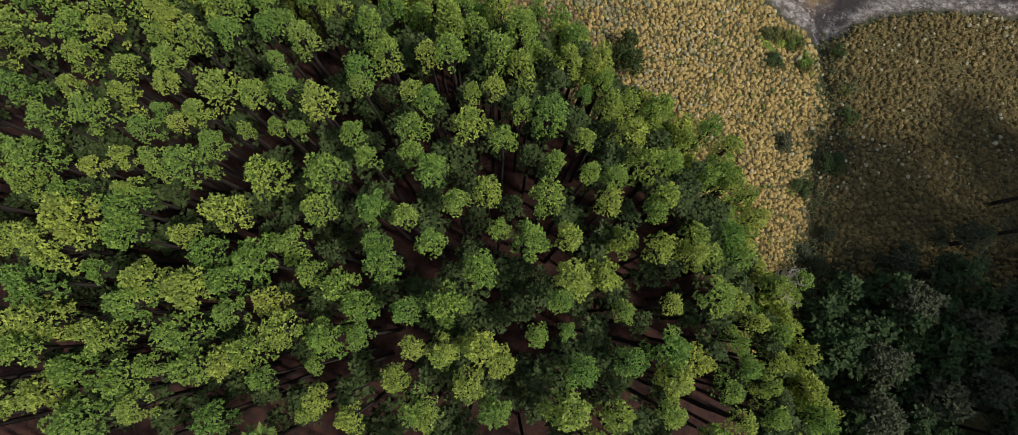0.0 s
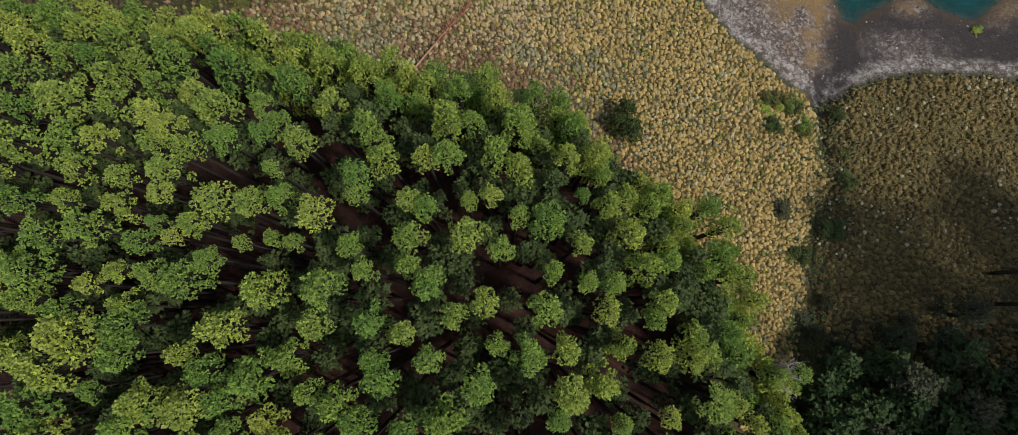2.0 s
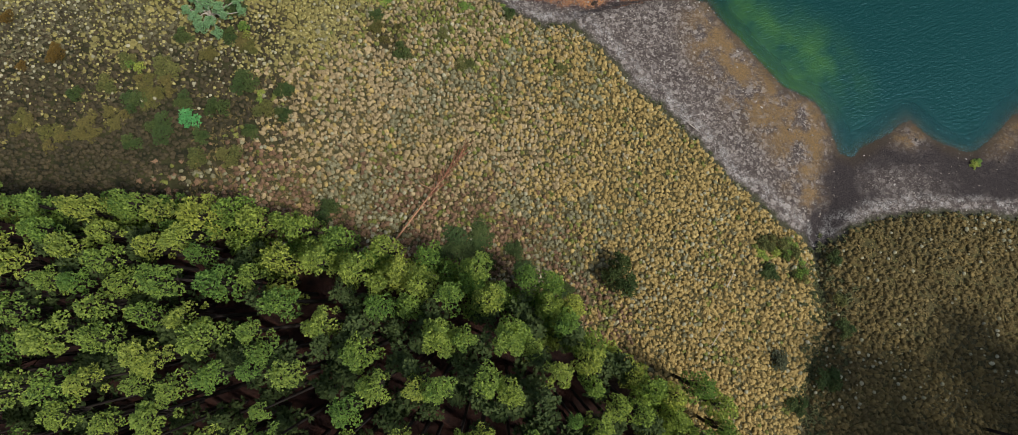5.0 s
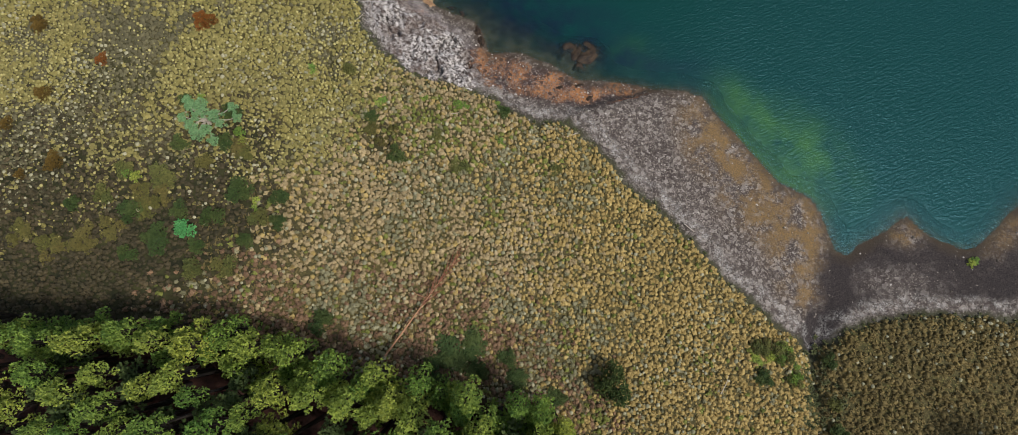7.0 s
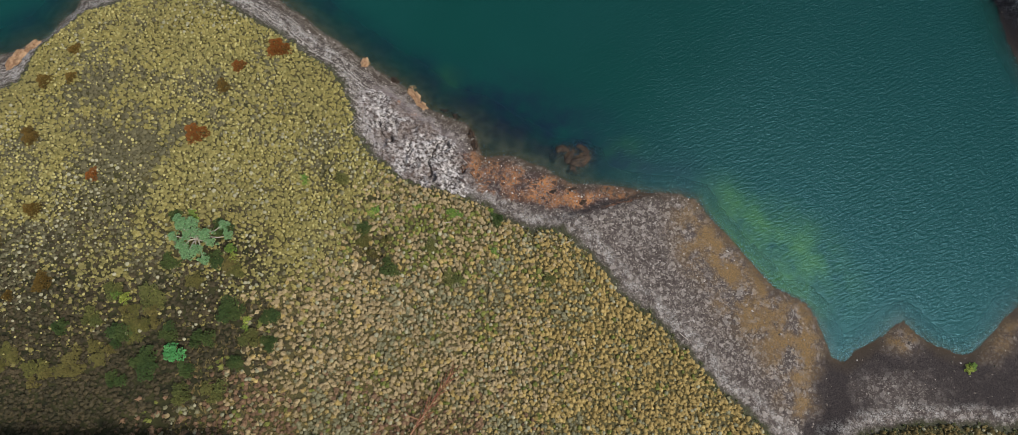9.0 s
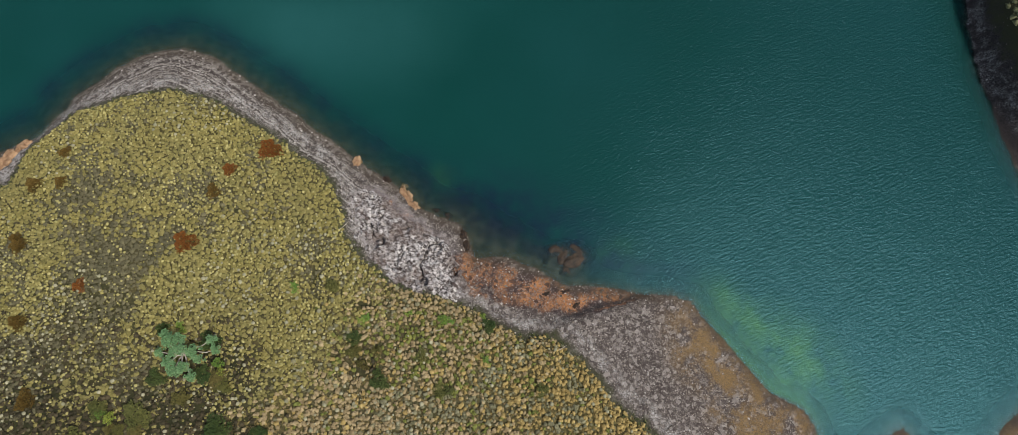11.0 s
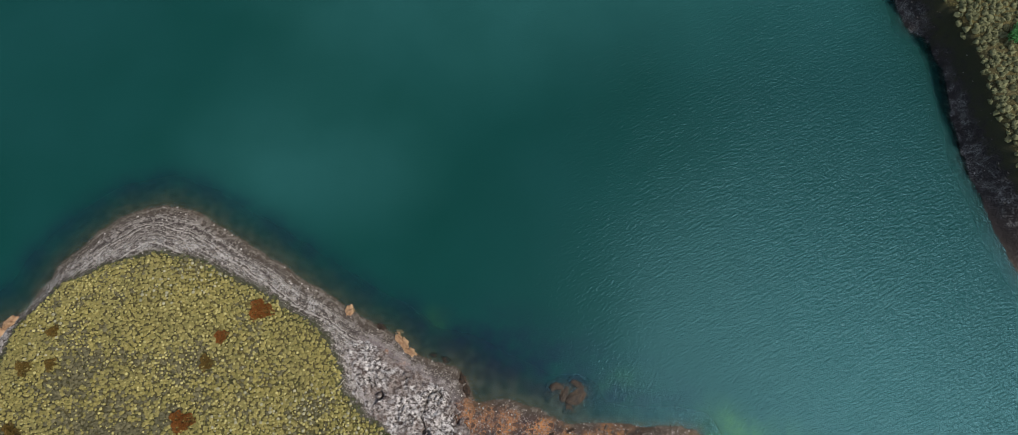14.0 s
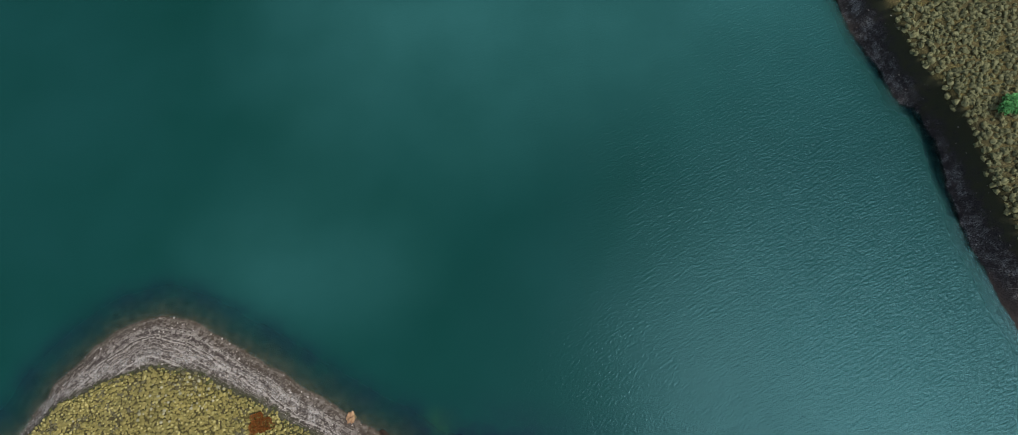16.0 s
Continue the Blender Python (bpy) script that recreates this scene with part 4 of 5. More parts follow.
# tall trees added out of view, east of the hollow, to cast its shade
grove = []
for k in range(560):
    x, y = rng.uniform(52, 72), rng.uniform(-22, 26)
    if y > 18 - 0.2 * (x - 52) + (6 if x > 63 else 0) * rng.uniform(0, 1) or min(math.hypot(x - a, y - b) for a, b in stems) < 2.2:
        continue
    stems.append((x, y))
    grove.append((x, y, rng.uniform(25, 31), rng.uniform(1.9, 2.6)))
thicket = []
for k in range(300):
    x, y = rng.uniform(32.5, 54), rng.uniform(-12, 10)
    if y > 9 - 0.03 * (x - 43) ** 2 + rng.uniform(-2, 1) or min(math.hypot(x - a, y - b) for a, b in stems) < 2.0:
        continue
    stems.append((x, y))
    thicket.append((x, y, height(x, y) + rng.uniform(4, 9), rng.uniform(1.5, 2.3)))
joined_trees("hollow_thicket", thicket, SHADED, [LEAF_SHRUB, BARK], "dense thicket in the hollow beside the creek, leaf colour darkened for shade")
joined_trees("dark_grove", grove, BROAD, [LEAF_DARK, BARK], "unseen tall trees added across the creek to shade the hollow")

# ---- shrubs and single plants ----


def shrub(name, x, y, r, high, crowns, label, group="", heads=3):
    """A bush: short stems and a few low crowns grown together."""
    z = height(x, y)
    t = thing(name, x, y, z - 0.05, label, "shrub", group)
    turn = rng.uniform(0, 6.28)
    for k in range(heads):
        d = 0.0 if heads == 1 else r * rng.uniform(0.35, 0.62)
        a = turn + k * 2.2 + rng.uniform(-0.4, 0.4)
        dx, dy, q, h = d * math.cos(a), d * math.sin(a), r * (1 if heads == 1 else rng.uniform(0.5, 0.8)), high * rng.uniform(0.7, 1.05)
        part("stem", TRUNK, t, m=Matrix.Translation((dx * 0.6, dy * 0.6, 0)) @ Matrix.Diagonal((0.05 * r, 0.05 * r, h * 0.7, 1)))
        part("crown", crowns[int(rng.integers(len(crowns)))], t, m=Matrix.Translation((dx, dy, h)) @ Matrix.Rotation(rng.uniform(0, 6.28), 4, "Z") @ Matrix.Diagonal((q, q * rng.uniform(0.75, 1.1), h / 1.25, 1)))
    return t


MINT_CROWN = [crown_mesh("crown", 90, LEAF_MINT, tall=1.0, clumps=520, leaf=0.15, lobes=14)]
PALE_CROWN = [crown_mesh("crown", 92 + k, LEAF_PALE, tall=0.9, clumps=520, leaf=0.12, lobes=9) for k in range(3)]
OLIVE_CROWN = [crown_mesh("crown", 97 + k, LEAF_OLIVE, tall=0.8, clumps=380, leaf=0.18, lobes=6) for k in range(2)]

shrub("shrub", 14.6, 30.6, 1.9, 3.6, LOW_CROWNS, "single bright green shrub among straw-coloured tussocks")
shrub("shrub", 31.9, 22.3, 1.35, 1.7, DARK_CROWNS, "round dark green shrub near the creek", "", 1)
shrub("shrub", -30.6, 44.3, 1.05, 1.9, MINT_CROWN, "rounded bright mint-green shrub on the slope", "", 1)
for x, y, r, h, kind in [(-28.3, 45.6, 1.2, 1.4, 0), (-25.8, 48.5, 1.5, 1.5, 0), (-22, 48.2, 1.0, 1.0, 0), (-29.3, 40.2, 1.1, 1.1, 1), (-26.3, 40.6, 1.3, 1.2, 1), (-15.9, 35.5, 1.4, 1.3, 0),
                         (-39.5, 47.4, 1.0, 1.0, 1), (-36.4, 45.5, 1.3, 1.1, 0), (-34, 49.5, 1.5, 0.9, 1), (-23.5, 45.8, 1.1, 1.0, 1), (-33.5, 43.2, 1.4, 1.1, 0), (-37.8, 50.4, 1.1, 0.9, 1),
                         (-3.2, 53.1, 1.0, 0.8, 1), (-10.2, 54, 1.1, 1.0, 0), (7.7, 53.3, 0.8, 0.7, 1), (-13.4, 58.3, 0.9, 0.9, 0), (-6, 56.5, 0.9, 0.7, 1), (-16.5, 64, 0.8, 0.8, 1), (1.5, 60.2, 0.8, 0.8, 0),
                         (31.1, 34.9, 1.1, 1.2, 1), (33.2, 34, 1.3, 1.3, 1), (31, 31.5, 1.0, 1.0, 0), (39.3, 29, 1.0, 1.0, 1), (38.8, 33.6, 0.9, 1.0, 0), (34.6, 31.6, 1.0, 1.0, 1), (39.5, 26, 1.1, 1.0, 0),
                         (37.6, 20.6, 1.4, 1.5, 0), (34, 17.5, 1.3, 1.4, 0), (0.3, 31.2, 1.2, 1.3, 0), (3.2, 32.6, 1.0, 1.0, 0)]:
    shrub("shrub", x, y, r, h, LOW_CROWNS if kind == 0 else HERB_CROWNS, "low dark green shrub in the grass" if kind == 0 else "low olive-green shrub in the grass", "low shrubs")
for x, y, r in [(-11.9, 55.6, 1.0), (-13.2, 56.8, 0.9), (-10.7, 56.9, 0.8), (-33.5, 47.5, 1.4), (-36, 48.2, 1.2), (-26.5, 53.5, 1.5), (-30, 51.5, 1.2)]:
    shrub("shrub", x, y, r, 0.8, OLIVE_CROWN, "low olive-green cushion shrub in the grass", "low shrubs")
BRUSH = [(-2.8, 32.6, 1.7), (-4.6, 30.9, 1.5), (-0.6, 34.2, 1.4), (-1.0, 32.0, 1.5), (4.4, 30.6, 1.2), (8.6, 28.6, 1.1)]
GREEN_CROWN = [crown_mesh("crown", 140 + k, LEAF, tall=0.9, clumps=240, leaf=0.18, lobes=9) for k in range(2)]
for x, y, r in [(-12.6, 60.2, 0.8), (-3.6, 60.4, 0.9), (1.6, 56.2, 0.7), (-7.8, 61.3, 0.6), (-20.4, 63.5, 0.7), (30.2, 33.4, 0.8), (34.9, 33.2, 0.8), (0.8, 61.1, 0.6), (32.5, 33.5, 1.2), (33.6, 35.0, 1.0), (34.6, 32.0, 1.1), (56.7, 45.7, 0.8), (-26.6, 54.6, 1.2), (-31.6, 58.6, 0.9), (-37, 49.6, 1.0), (-24.3, 47.2, 0.9)]:
    shrub("shrub", x, y, r, 0.5 if r < 1 else 1.1, GREEN_CROWN, "small bright green herb patch in the grass", "low shrubs", 2)
for x, y, r in [(-28.2, 57.6, 1.3), (-28.4, 54.2, 1.2), (-32.8, 53.6, 1.1), (-33.2, 58.4, 0.8), (-35, 46.6, 1.5), (-31.8, 46.2, 1.3), (-38, 44, 1.4), (-40.5, 42.5, 1.5), (-36, 41.4, 1.2), (-44, 41.5, 1.6), (-29.4, 42.6, 1.2), (-24.6, 43.4, 1.0), (-42.5, 46.4, 1.2), (-47.5, 43, 1.5), (-50.5, 40, 1.6), (-21.5, 45.6, 1.1)]:
    if r > 1.3:
        shrub("shrub", x, y, r, 0.6, OLIVE_CROWN, "low yellow-olive shrub in brown heath", "low shrubs", 4)
    else:
        shrub("shrub", x, y, r * 0.85, 0.9, LOW_CROWNS, "low dark green shrub in brown heath", "low shrubs")
for x, y, r in BRUSH:
    shrub("shrub", x, y, r, 0.9, LOW_CROWNS, "dark low brush at the edge of the wood", "low shrubs", 4)
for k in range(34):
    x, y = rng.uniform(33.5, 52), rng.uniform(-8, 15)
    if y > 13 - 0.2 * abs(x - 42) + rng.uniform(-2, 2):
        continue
    shrub("shrub", x, y, rng.uniform(0.9, 1.6), rng.uniform(1.0, 2.0), DARK_CROWNS, "shrub in the shaded hollow, leaf colour darkened for shade", "hollow shrubs", 1)
shrub("shrub", 69.2, 110.4, 1.5, 1.6, MINT_CROWN, "bright mint-green shrub on the far bank")


def pale_tree(x, y):
    """The small pale tree: bare white limbs and round crowns lying low over the grass."""
    z = height(x, y)
    t = thing("small_tree", x, y, z - 0.05, "small pale green tree with bare whitish branches in the grass", "tree")
    spots = [(-2.0, 1.9, 2.2, 0.55), (-1.3, 1.2, 2.6, 0.65), (-0.3, 1.6, 2.6, 0.60), (0.3, 0.7, 2.9, 0.62), (1.4, 0.4, 2.5, 0.70), (1.9, -0.4, 2.1, 0.45), (-1.2, -0.9, 2.4, 0.62), (-0.6, -1.7, 2.1, 0.66), (0.5, -1.3, 2.5, 0.62), (1.2, -2.1, 1.8, 0.55), (-2.2, 0.2, 2.0, 0.50), (-0.7, 0.2, 2.3, 0.50), (2.7, 1.5, 1.8, 0.55), (3.1, 0.5, 1.3, 0.45)]
    part("trunk", mesh_of("trunk", *tube([(0, 0, 0), (0.1, 0, 0.7), (0, 0.1, 1.4)], [0.16, 0.13, 0.10], 7), DEADWOOD, shade=True), t)
    for k, (a, b, c, r) in enumerate(spots):
        part("branch", mesh_of("branch", *tube([(0, 0, 0.8 + 0.1 * (k % 3)), (a * 0.35, b * 0.35 + 0.15, c * 0.62), (a * 0.7, b * 0.7 - 0.1, c * 0.7), (a, b, c - 0.3)], [0.10, 0.07, 0.055, 0.02], 5), DEADWOOD, shade=True), t)
        part("crown", PALE_CROWN[k % 3], t, m=Matrix.Translation((a, b, c)) @ Matrix.Rotation(k * 1.1, 4, "Z") @ Matrix.Diagonal((r * 1.25, r * 1.2, r * 1.9, 1)))


pale_tree(-30.2, 56.0)


def cushion_mesh(seed, mat):
    """A low mound of short stiff leaves, radius 1."""
    r = np.random.default_rng(seed)
    n = 760
    a, d = r.uniform(0, 6.28, n), np.sqrt(r.uniform(0, 1, n))
    edge = 1 + 0.22 * np.sin(3 * a + seed) + 0.12 * np.sin(7 * a + 2 * seed)
    pts = np.stack([d * edge * np.cos(a), d * edge * np.sin(a), 0.34 * (1 - d * d)], 1)
    up = np.stack([np.cos(a) * d * 0.7, np.sin(a) * d * 0.7, np.ones(n)], 1)
    return mesh_of("mound", *blades(pts, up, 0.12, 4, 0.36, 0.1, seed), mat)


MOUNDS = [[cushion_mesh(k + 1, m) for k in range(3)] for m in (RUSTY, BRONZE)]
RED_ONES = (0, 2, 7, 8)
for k, (x, y, r) in enumerate([(-32.6, 68, 1.25), (-51.8, 66.9, 0.95), (-43, 62.7, 0.75), (-48.8, 58.5, 0.95), (-51.9, 54.8, 0.8), (-45.7, 50.8, 1.05), (-48.9, 49.2, 0.6), (-25.8, 79.9, 1.35), (-29.7, 77, 0.8),
                               (-30.9, 74.1, 0.85), (-52.3, 74.3, 0.95), (-49.3, 78.3, 0.7), (-48.8, 74.6, 0.7), (-52.5, 67.8, 0.7)]):
    t = thing("cushion_plant", x, y, height(x, y) + 0.22, "rust-brown cushion plant among pale rosettes" if k in RED_ONES else "olive-brown cushion plant among pale rosettes", "plant", "cushion plants")
    part("mound", MOUNDS[0 if k in RED_ONES else 1][k % 3], t, m=Matrix.Rotation(k * 0.9, 4, "Z") @ Matrix.Diagonal((r, r * 0.85, r, 1)))


def on_ground(x, y, lift):
    return Vector((x, y, height(x, y) + lift))


def fallen_trunk():
    """The felled trunk at the wood's edge, with red dead branches at its thin end."""
    a, b = on_ground(-9.2, 32.4, 0.9), on_ground(-2.4, 43.2, 0.75)
    t = thing("fallen_trunk", a.x, a.y, a.z, "fallen bare tree trunk with reddish dead branches on tussock grass", "log")
    way = b - a
    part("stem", mesh_of("stem", *tube([way * k for k in (0, 0.25, 0.5, 0.75, 1.0)], [0.10, 0.09, 0.07, 0.045, 0.02], 8), LOGWOOD, shade=True), t, "pale tan bare stem")
    side = Vector((-way.y, way.x, 0)).normalized()
    for k in range(26):
        f = 0.48 + 0.5 * k / 26
        s = (1 if k % 2 else -1) * rng.uniform(0.2, 0.8)
        p = way * f
        q = p + way.normalized() * rng.uniform(0.9, 2.2) + side * s + Vector((0, 0, rng.uniform(0.0, 0.45)))
        part("branch", mesh_of("branch", *tube([p, p.lerp(q, 0.5) + Vector((0, 0, 0.12)), q], [0.05, 0.035, 0.015], 5), DEADTWIG), t, "red-brown dead branch")
    p = way * 0.55
    part("branch", mesh_of("branch", *tube([p + side * 0.1, p + side * 1.3 - way.normalized() * 0.3 + Vector((0, 0, 0.1)), p + side * 2.3], [0.06, 0.05, 0.02], 5), LOGWOOD), t, "bare side branch")


fallen_trunk()
for x, y, dx, dy, k in [(24.4, 23.6, 1.5, 2.6, 0), (26.1, 29.8, 0.9, 1.9, 0), (8.9, 57.6, 1.5, 0.8, 1), (-16.8, 70.6, 1.0, 1.1, 1), (-4.5, 59.5, 0.9, 0.2, 1), (22.7, 48.2, 1.1, -0.9, 1)]:
    a, b = on_ground(x, y, 0.55 - 0.35 * k), on_ground(x + dx, y + dy, 0.65 - 0.35 * k)
    t = thing("dead_branch", a.x, a.y, a.z, "thin bleached dead branch lying in the grass", "branch", "dead branches")
    part("stem", mesh_of("stem", *tube([Vector((0, 0, 0)), (b - a) * 0.5 + Vector((0.06, -0.05, 0.03)), b - a], [0.05, 0.04, 0.015], 6), DEADWOOD), t)
    part("twig", mesh_of("twig", *tube([(b - a) * 0.6, (b - a) * 0.8 + Vector((0.25, -0.1, 0.1))], [0.02, 0.008], 4), DEADWOOD), t)

# the dead tree at the wood's edge
z0 = height(23.6, 6.2)
t = thing("dead_tree", 23.6, 6.2, z0, "half-dead grey tree with bare twigs at the plantation's edge", "tree")
part("trunk", mesh_of("trunk", *tube([(0, 0, 0), (0.3, 0, 6), (0.9, 0.05, 11), (1.7, 0.05, 14.5)], [0.16, 0.13, 0.09, 0.04], 7), DEADWOOD, shade=True), t, "bleached grey trunk")
for k in range(16):
    f = rng.uniform(0.45, 1.0)
    root = Vector((0.9 + 0.8 * (f - 0.45), 0.05, 9.5 + 5.0 * (f - 0.45) / 0.55))
    a = rng.uniform(-1.5, 1.5)
    d = rng.uniform(0.9, 2.0)
    tip = root + Vector((d * math.cos(a), d * math.sin(a), rng.uniform(0.3, 1.6)))
    limb = part("limb", mesh_of("limb", *tube([root, root.lerp(tip, 0.5) + Vector((0, 0, 0.25)), tip], [0.035, 0.024, 0.010], 5), DEADWOOD), t)
    for q in range(9):
        p = root.lerp(tip, rng.uniform(0.35, 1.0)) + Vector((0, 0, 0.15))
        e = p + Vector((rng.normal(0.15, 0.38), rng.normal(0, 0.38), rng.uniform(0.0, 0.5)))
        part("twig", mesh_of("twig", *tube([p, p.lerp(e, 0.5) + Vector((0, 0, 0.06)), e], [0.016, 0.011, 0.005], 3), DEADWOOD), limb)
part("crown", CROWNS[3], t, "last living yellow-green tuft", Matrix.Translation((2.5, 0.3, 14.8)) @ Matrix.Diagonal((0.75, 0.85, 0.9, 1)))


def rock_mesh(seed, mat, flat=0.55, rough=0.28):
    """A broken boulder of radius 1."""
    bm = bmesh.new()
    bmesh.ops.create_icosphere(bm, subdivisions=3, radius=1)
    for v in bm.verts:
        p = v.co * 1.3 + Vector((seed * 7.1, 3.3, seed))
        k = 1 + rough * (noise.noise(p) + 0.5 * noise.noise(p * 2.7) + 0.25 * noise.noise(p * 6.0))
        v.co = Vector((v.co.x * k, v.co.y * k, v.co.z * k * flat))
    me = bpy.data.meshes.new("rock")
    bm.to_mesh(me)
    bm.free()
    me.materials.append(mat)
    return me


ORANGE_ROCKS, DARK_ROCKS, SHOAL_ROCKS = ([rock_mesh(k + 5 * j, m, 0.55, (0.65, 0.55, 0.45)[j]) for k in range(3)] for j, m in enumerate((ROCK_ORANGE, ROCK_DARK, ROCK_SHOAL)))


def rock(x, y, rx, ry, turn, meshes, label, group, sink=0.1, high=1.0):
    ob = new("rock", meshes[int(rng.integers(3))])
    ob.matrix_basis = Matrix.Translation((x, y, max(height(x, y), -0.3) - sink)) @ Matrix.Rotation(radians(turn), 4, "Z") @ Matrix.Diagonal((rx, ry, min(rx, ry) * high, 1))
    tagged(ob, label, "rock", group)


for x, y, rx, ry, turn in [(-15.9, 79.3, 0.9, 0.55, 70), (-9.3, 75.5, 1.3, 0.6, -55), (-8.4, 74.4, 0.8, 0.5, -40), (-9.9, 76.7, 0.5, 0.4, 0), (-58.2, 77.6, 1.4, 0.9, 60), (-56.6, 79.4, 1.0, 0.7, 40)]:
    rock(x, y, rx, ry, turn, ORANGE_ROCKS, "pale orange rock at the water's edge", "shore rocks")


def outcrop():
    """Broken pale bedrock between the meadow and the water."""
    xs, ys = np.arange(-19, 3, 0.13), np.arange(59.5, 80, 0.13)
    px, py = (q.ravel() for q in np.meshgrid(xs, ys))
    zn = survey(px, py)
    keep = smooth(0.22, 0.5, zn["rock"] + 0.15 * ripple(px, py, 1.5, 6)) * smooth(1.6, 3.2, zn["shore"] + 1.2 * ripple(px, py, 2.0, 8)) * smooth(0.1, -0.5, zn["veg"])
    u, w = px * 0.8 - py * 0.6, px * 0.6 + py * 0.8
    ridge = (1 - np.abs(ripple(u, w * 1.7, 1.6, 1))) ** 2 * 0.40 + (1 - np.abs(ripple(u, w, 0.6, 2))) * 0.25 + 0.25 * np.abs(ripple(px, py, 0.36, 3))
    crack = smooth(0.09, 0.0, np.abs(ripple(px, py, 3.2, 9))) * 0.9 + smooth(0.07, 0.0, np.abs(ripple(px, py, 1.5, 12))) * 0.5
    z = zn["z"] + zn["pit"] + keep * (ridge - 0.35 - crack) - 0.12 * (1 - keep)
    n, k = len(ys), len(xs)
    i = (np.arange(n - 1)[:, None] * k + np.arange(k - 1)[None, :]).ravel()
    q = np.stack([i, i + 1, i + k + 1, i + k], 1)
    q = q[(keep[q] > 0.02).any(1)]
    base = (-8.0, 68.0, height(-8.0, 68.0))
    t = thing("rock_outcrop", *base, "broken whitish grey bedrock between meadow and lake", "rock")
    seeds = np.random.default_rng(12).uniform((-17, 62), (0, 78), (60, 2))
    seeds = seeds[survey(seeds[:, 0], seeds[:, 1])["rock"] > 0.3][:10]
    mid = np.stack([px[q].mean(1) + 0.8 * ripple(px[q].mean(1), py[q].mean(1), 2.0, 31), py[q].mean(1)], 1)
    owner = np.argmin(np.linalg.norm(mid[:, None] - seeds[None], axis=2), axis=1)
    for k in np.unique(owner):
        own = q[owner == k]
        used = np.unique(own)
        again = np.full(len(px), -1)
        again[used] = np.arange(len(used))
        part("slab", mesh_of("slab", np.stack([px, py, z], 1)[used], again[own], ROCK_PALE), t, m=Matrix.Translation((-base[0], -base[1], -base[2])))


outcrop()
for x, y, rx, ry, turn in [(9.0, 69.6, 1.5, 1.0, 20), (11.3, 69.9, 1.3, 0.9, -15), (13.5, 69.9, 1.3, 0.8, 10), (11.3, 68.5, 1.5, 0.9, 30), (10.4, 67.2, 0.9, 0.7, 0), (13.0, 68.8, 1.0, 0.6, 35), (8.1, 68.7, 0.8, 0.6, 60), (12.2, 69.4, 1.2, 0.8, -40), (10.0, 68.9, 1.2, 0.8, 70), (14.6, 69.6, 0.7, 0.5, 0)]:
    rock(x, y, rx, ry, turn, SHOAL_ROCKS, "dark brown rock just awash off the shore", "shoal rocks", 0.0, 0.34)
for x, y, rx, ry, turn in [(-4.2, 73.3, 0.8, 0.5, -30), (-2.2, 71, 0.8, 0.5, -70), (-12, 77.5, 0.7, 0.5, -35), (-1.8, 69.6, 0.7, 0.5, -80), (-5.7, 73.9, 0.7, 0.45, 0), (8, 64.2, 0.6, 0.35, 20), (10.3, 64.6, 0.7, 0.3, 15), (11.5, 62.9, 0.6, 0.35, 40)]:
    rock(x, y, rx, ry, turn, DARK_ROCKS, "dark wet rock at the water's edge", "shore rocks")

# ---- grass and rosettes ----



def scatter(box, step, seed, keep):
    """Points on an uneven raster inside box, for which keep(zones, x, y) holds."""
    r = np.random.default_rng(seed)
    xs, ys = np.arange(box[0], box[2], step), np.arange(box[1], box[3], step)
    px, py = (a.ravel() for a in np.meshgrid(xs, ys))
    px, py = px + r.uniform(-0.48, 0.48, len(px)) * step, py + r.uniform(-0.48, 0.48, len(py)) * step
    zn = survey(px, py)
    ok = keep(zn, px, py, r.uniform(0, 1, len(px)))
    return np.stack([px[ok], py[ok], zn["z"][ok]], 1)


def tufts(name, pts, size, high, count, width, mat, seed, label, category):
    """Tussocks: blades that stand up and bow outwards from each point."""
    r = np.random.default_rng(seed)
    n = len(pts)
    s = size * r.uniform(0.55, 1.35, n)
    a = np.tile(np.arange(count) * 2.399963, n) + np.repeat(r.uniform(0, 6.28, n), count)
    tilt = np.tile((np.arange(count) + 0.5) / count, n) ** 0.6
    ss = np.repeat(s, count) * r.uniform(0.8, 1.2, n * count)
    out = np.stack([np.cos(a), np.sin(a), 0 * a], 1)
    side = np.stack([-np.sin(a), np.cos(a), 0 * a], 1)
    base = np.repeat(pts, count, 0) - (0, 0, 0.05)
    p1 = base + out * (0.45 * tilt * ss)[:, None] + np.array((0, 0, 1)) * (high * ss * (1.05 - 0.35 * tilt))[:, None]
    p2 = base + out * (1.0 * tilt * ss)[:, None] + np.array((0, 0, 1)) * (high * ss * (1.25 - 0.95 * tilt))[:, None]
    w = (ss * width)[:, None]
    v = np.stack([base + side * w * 0.5, base - side * w * 0.5, p1 - side * w, p1 + side * w, p2], 1).reshape(-1, 3)
    i = np.arange(n * count)[:, None] * 5
    f = np.concatenate([i + [0, 1, 2], i + [0, 2, 3], i + [3, 2, 4]], 1).reshape(-1, 3)
    me = mesh_of(name, v, f, mat)
    give(me, "tone", np.repeat(r.uniform(0, 1, n), 5 * count))
    tagged(new(name, me), label, category, kind="stuff")


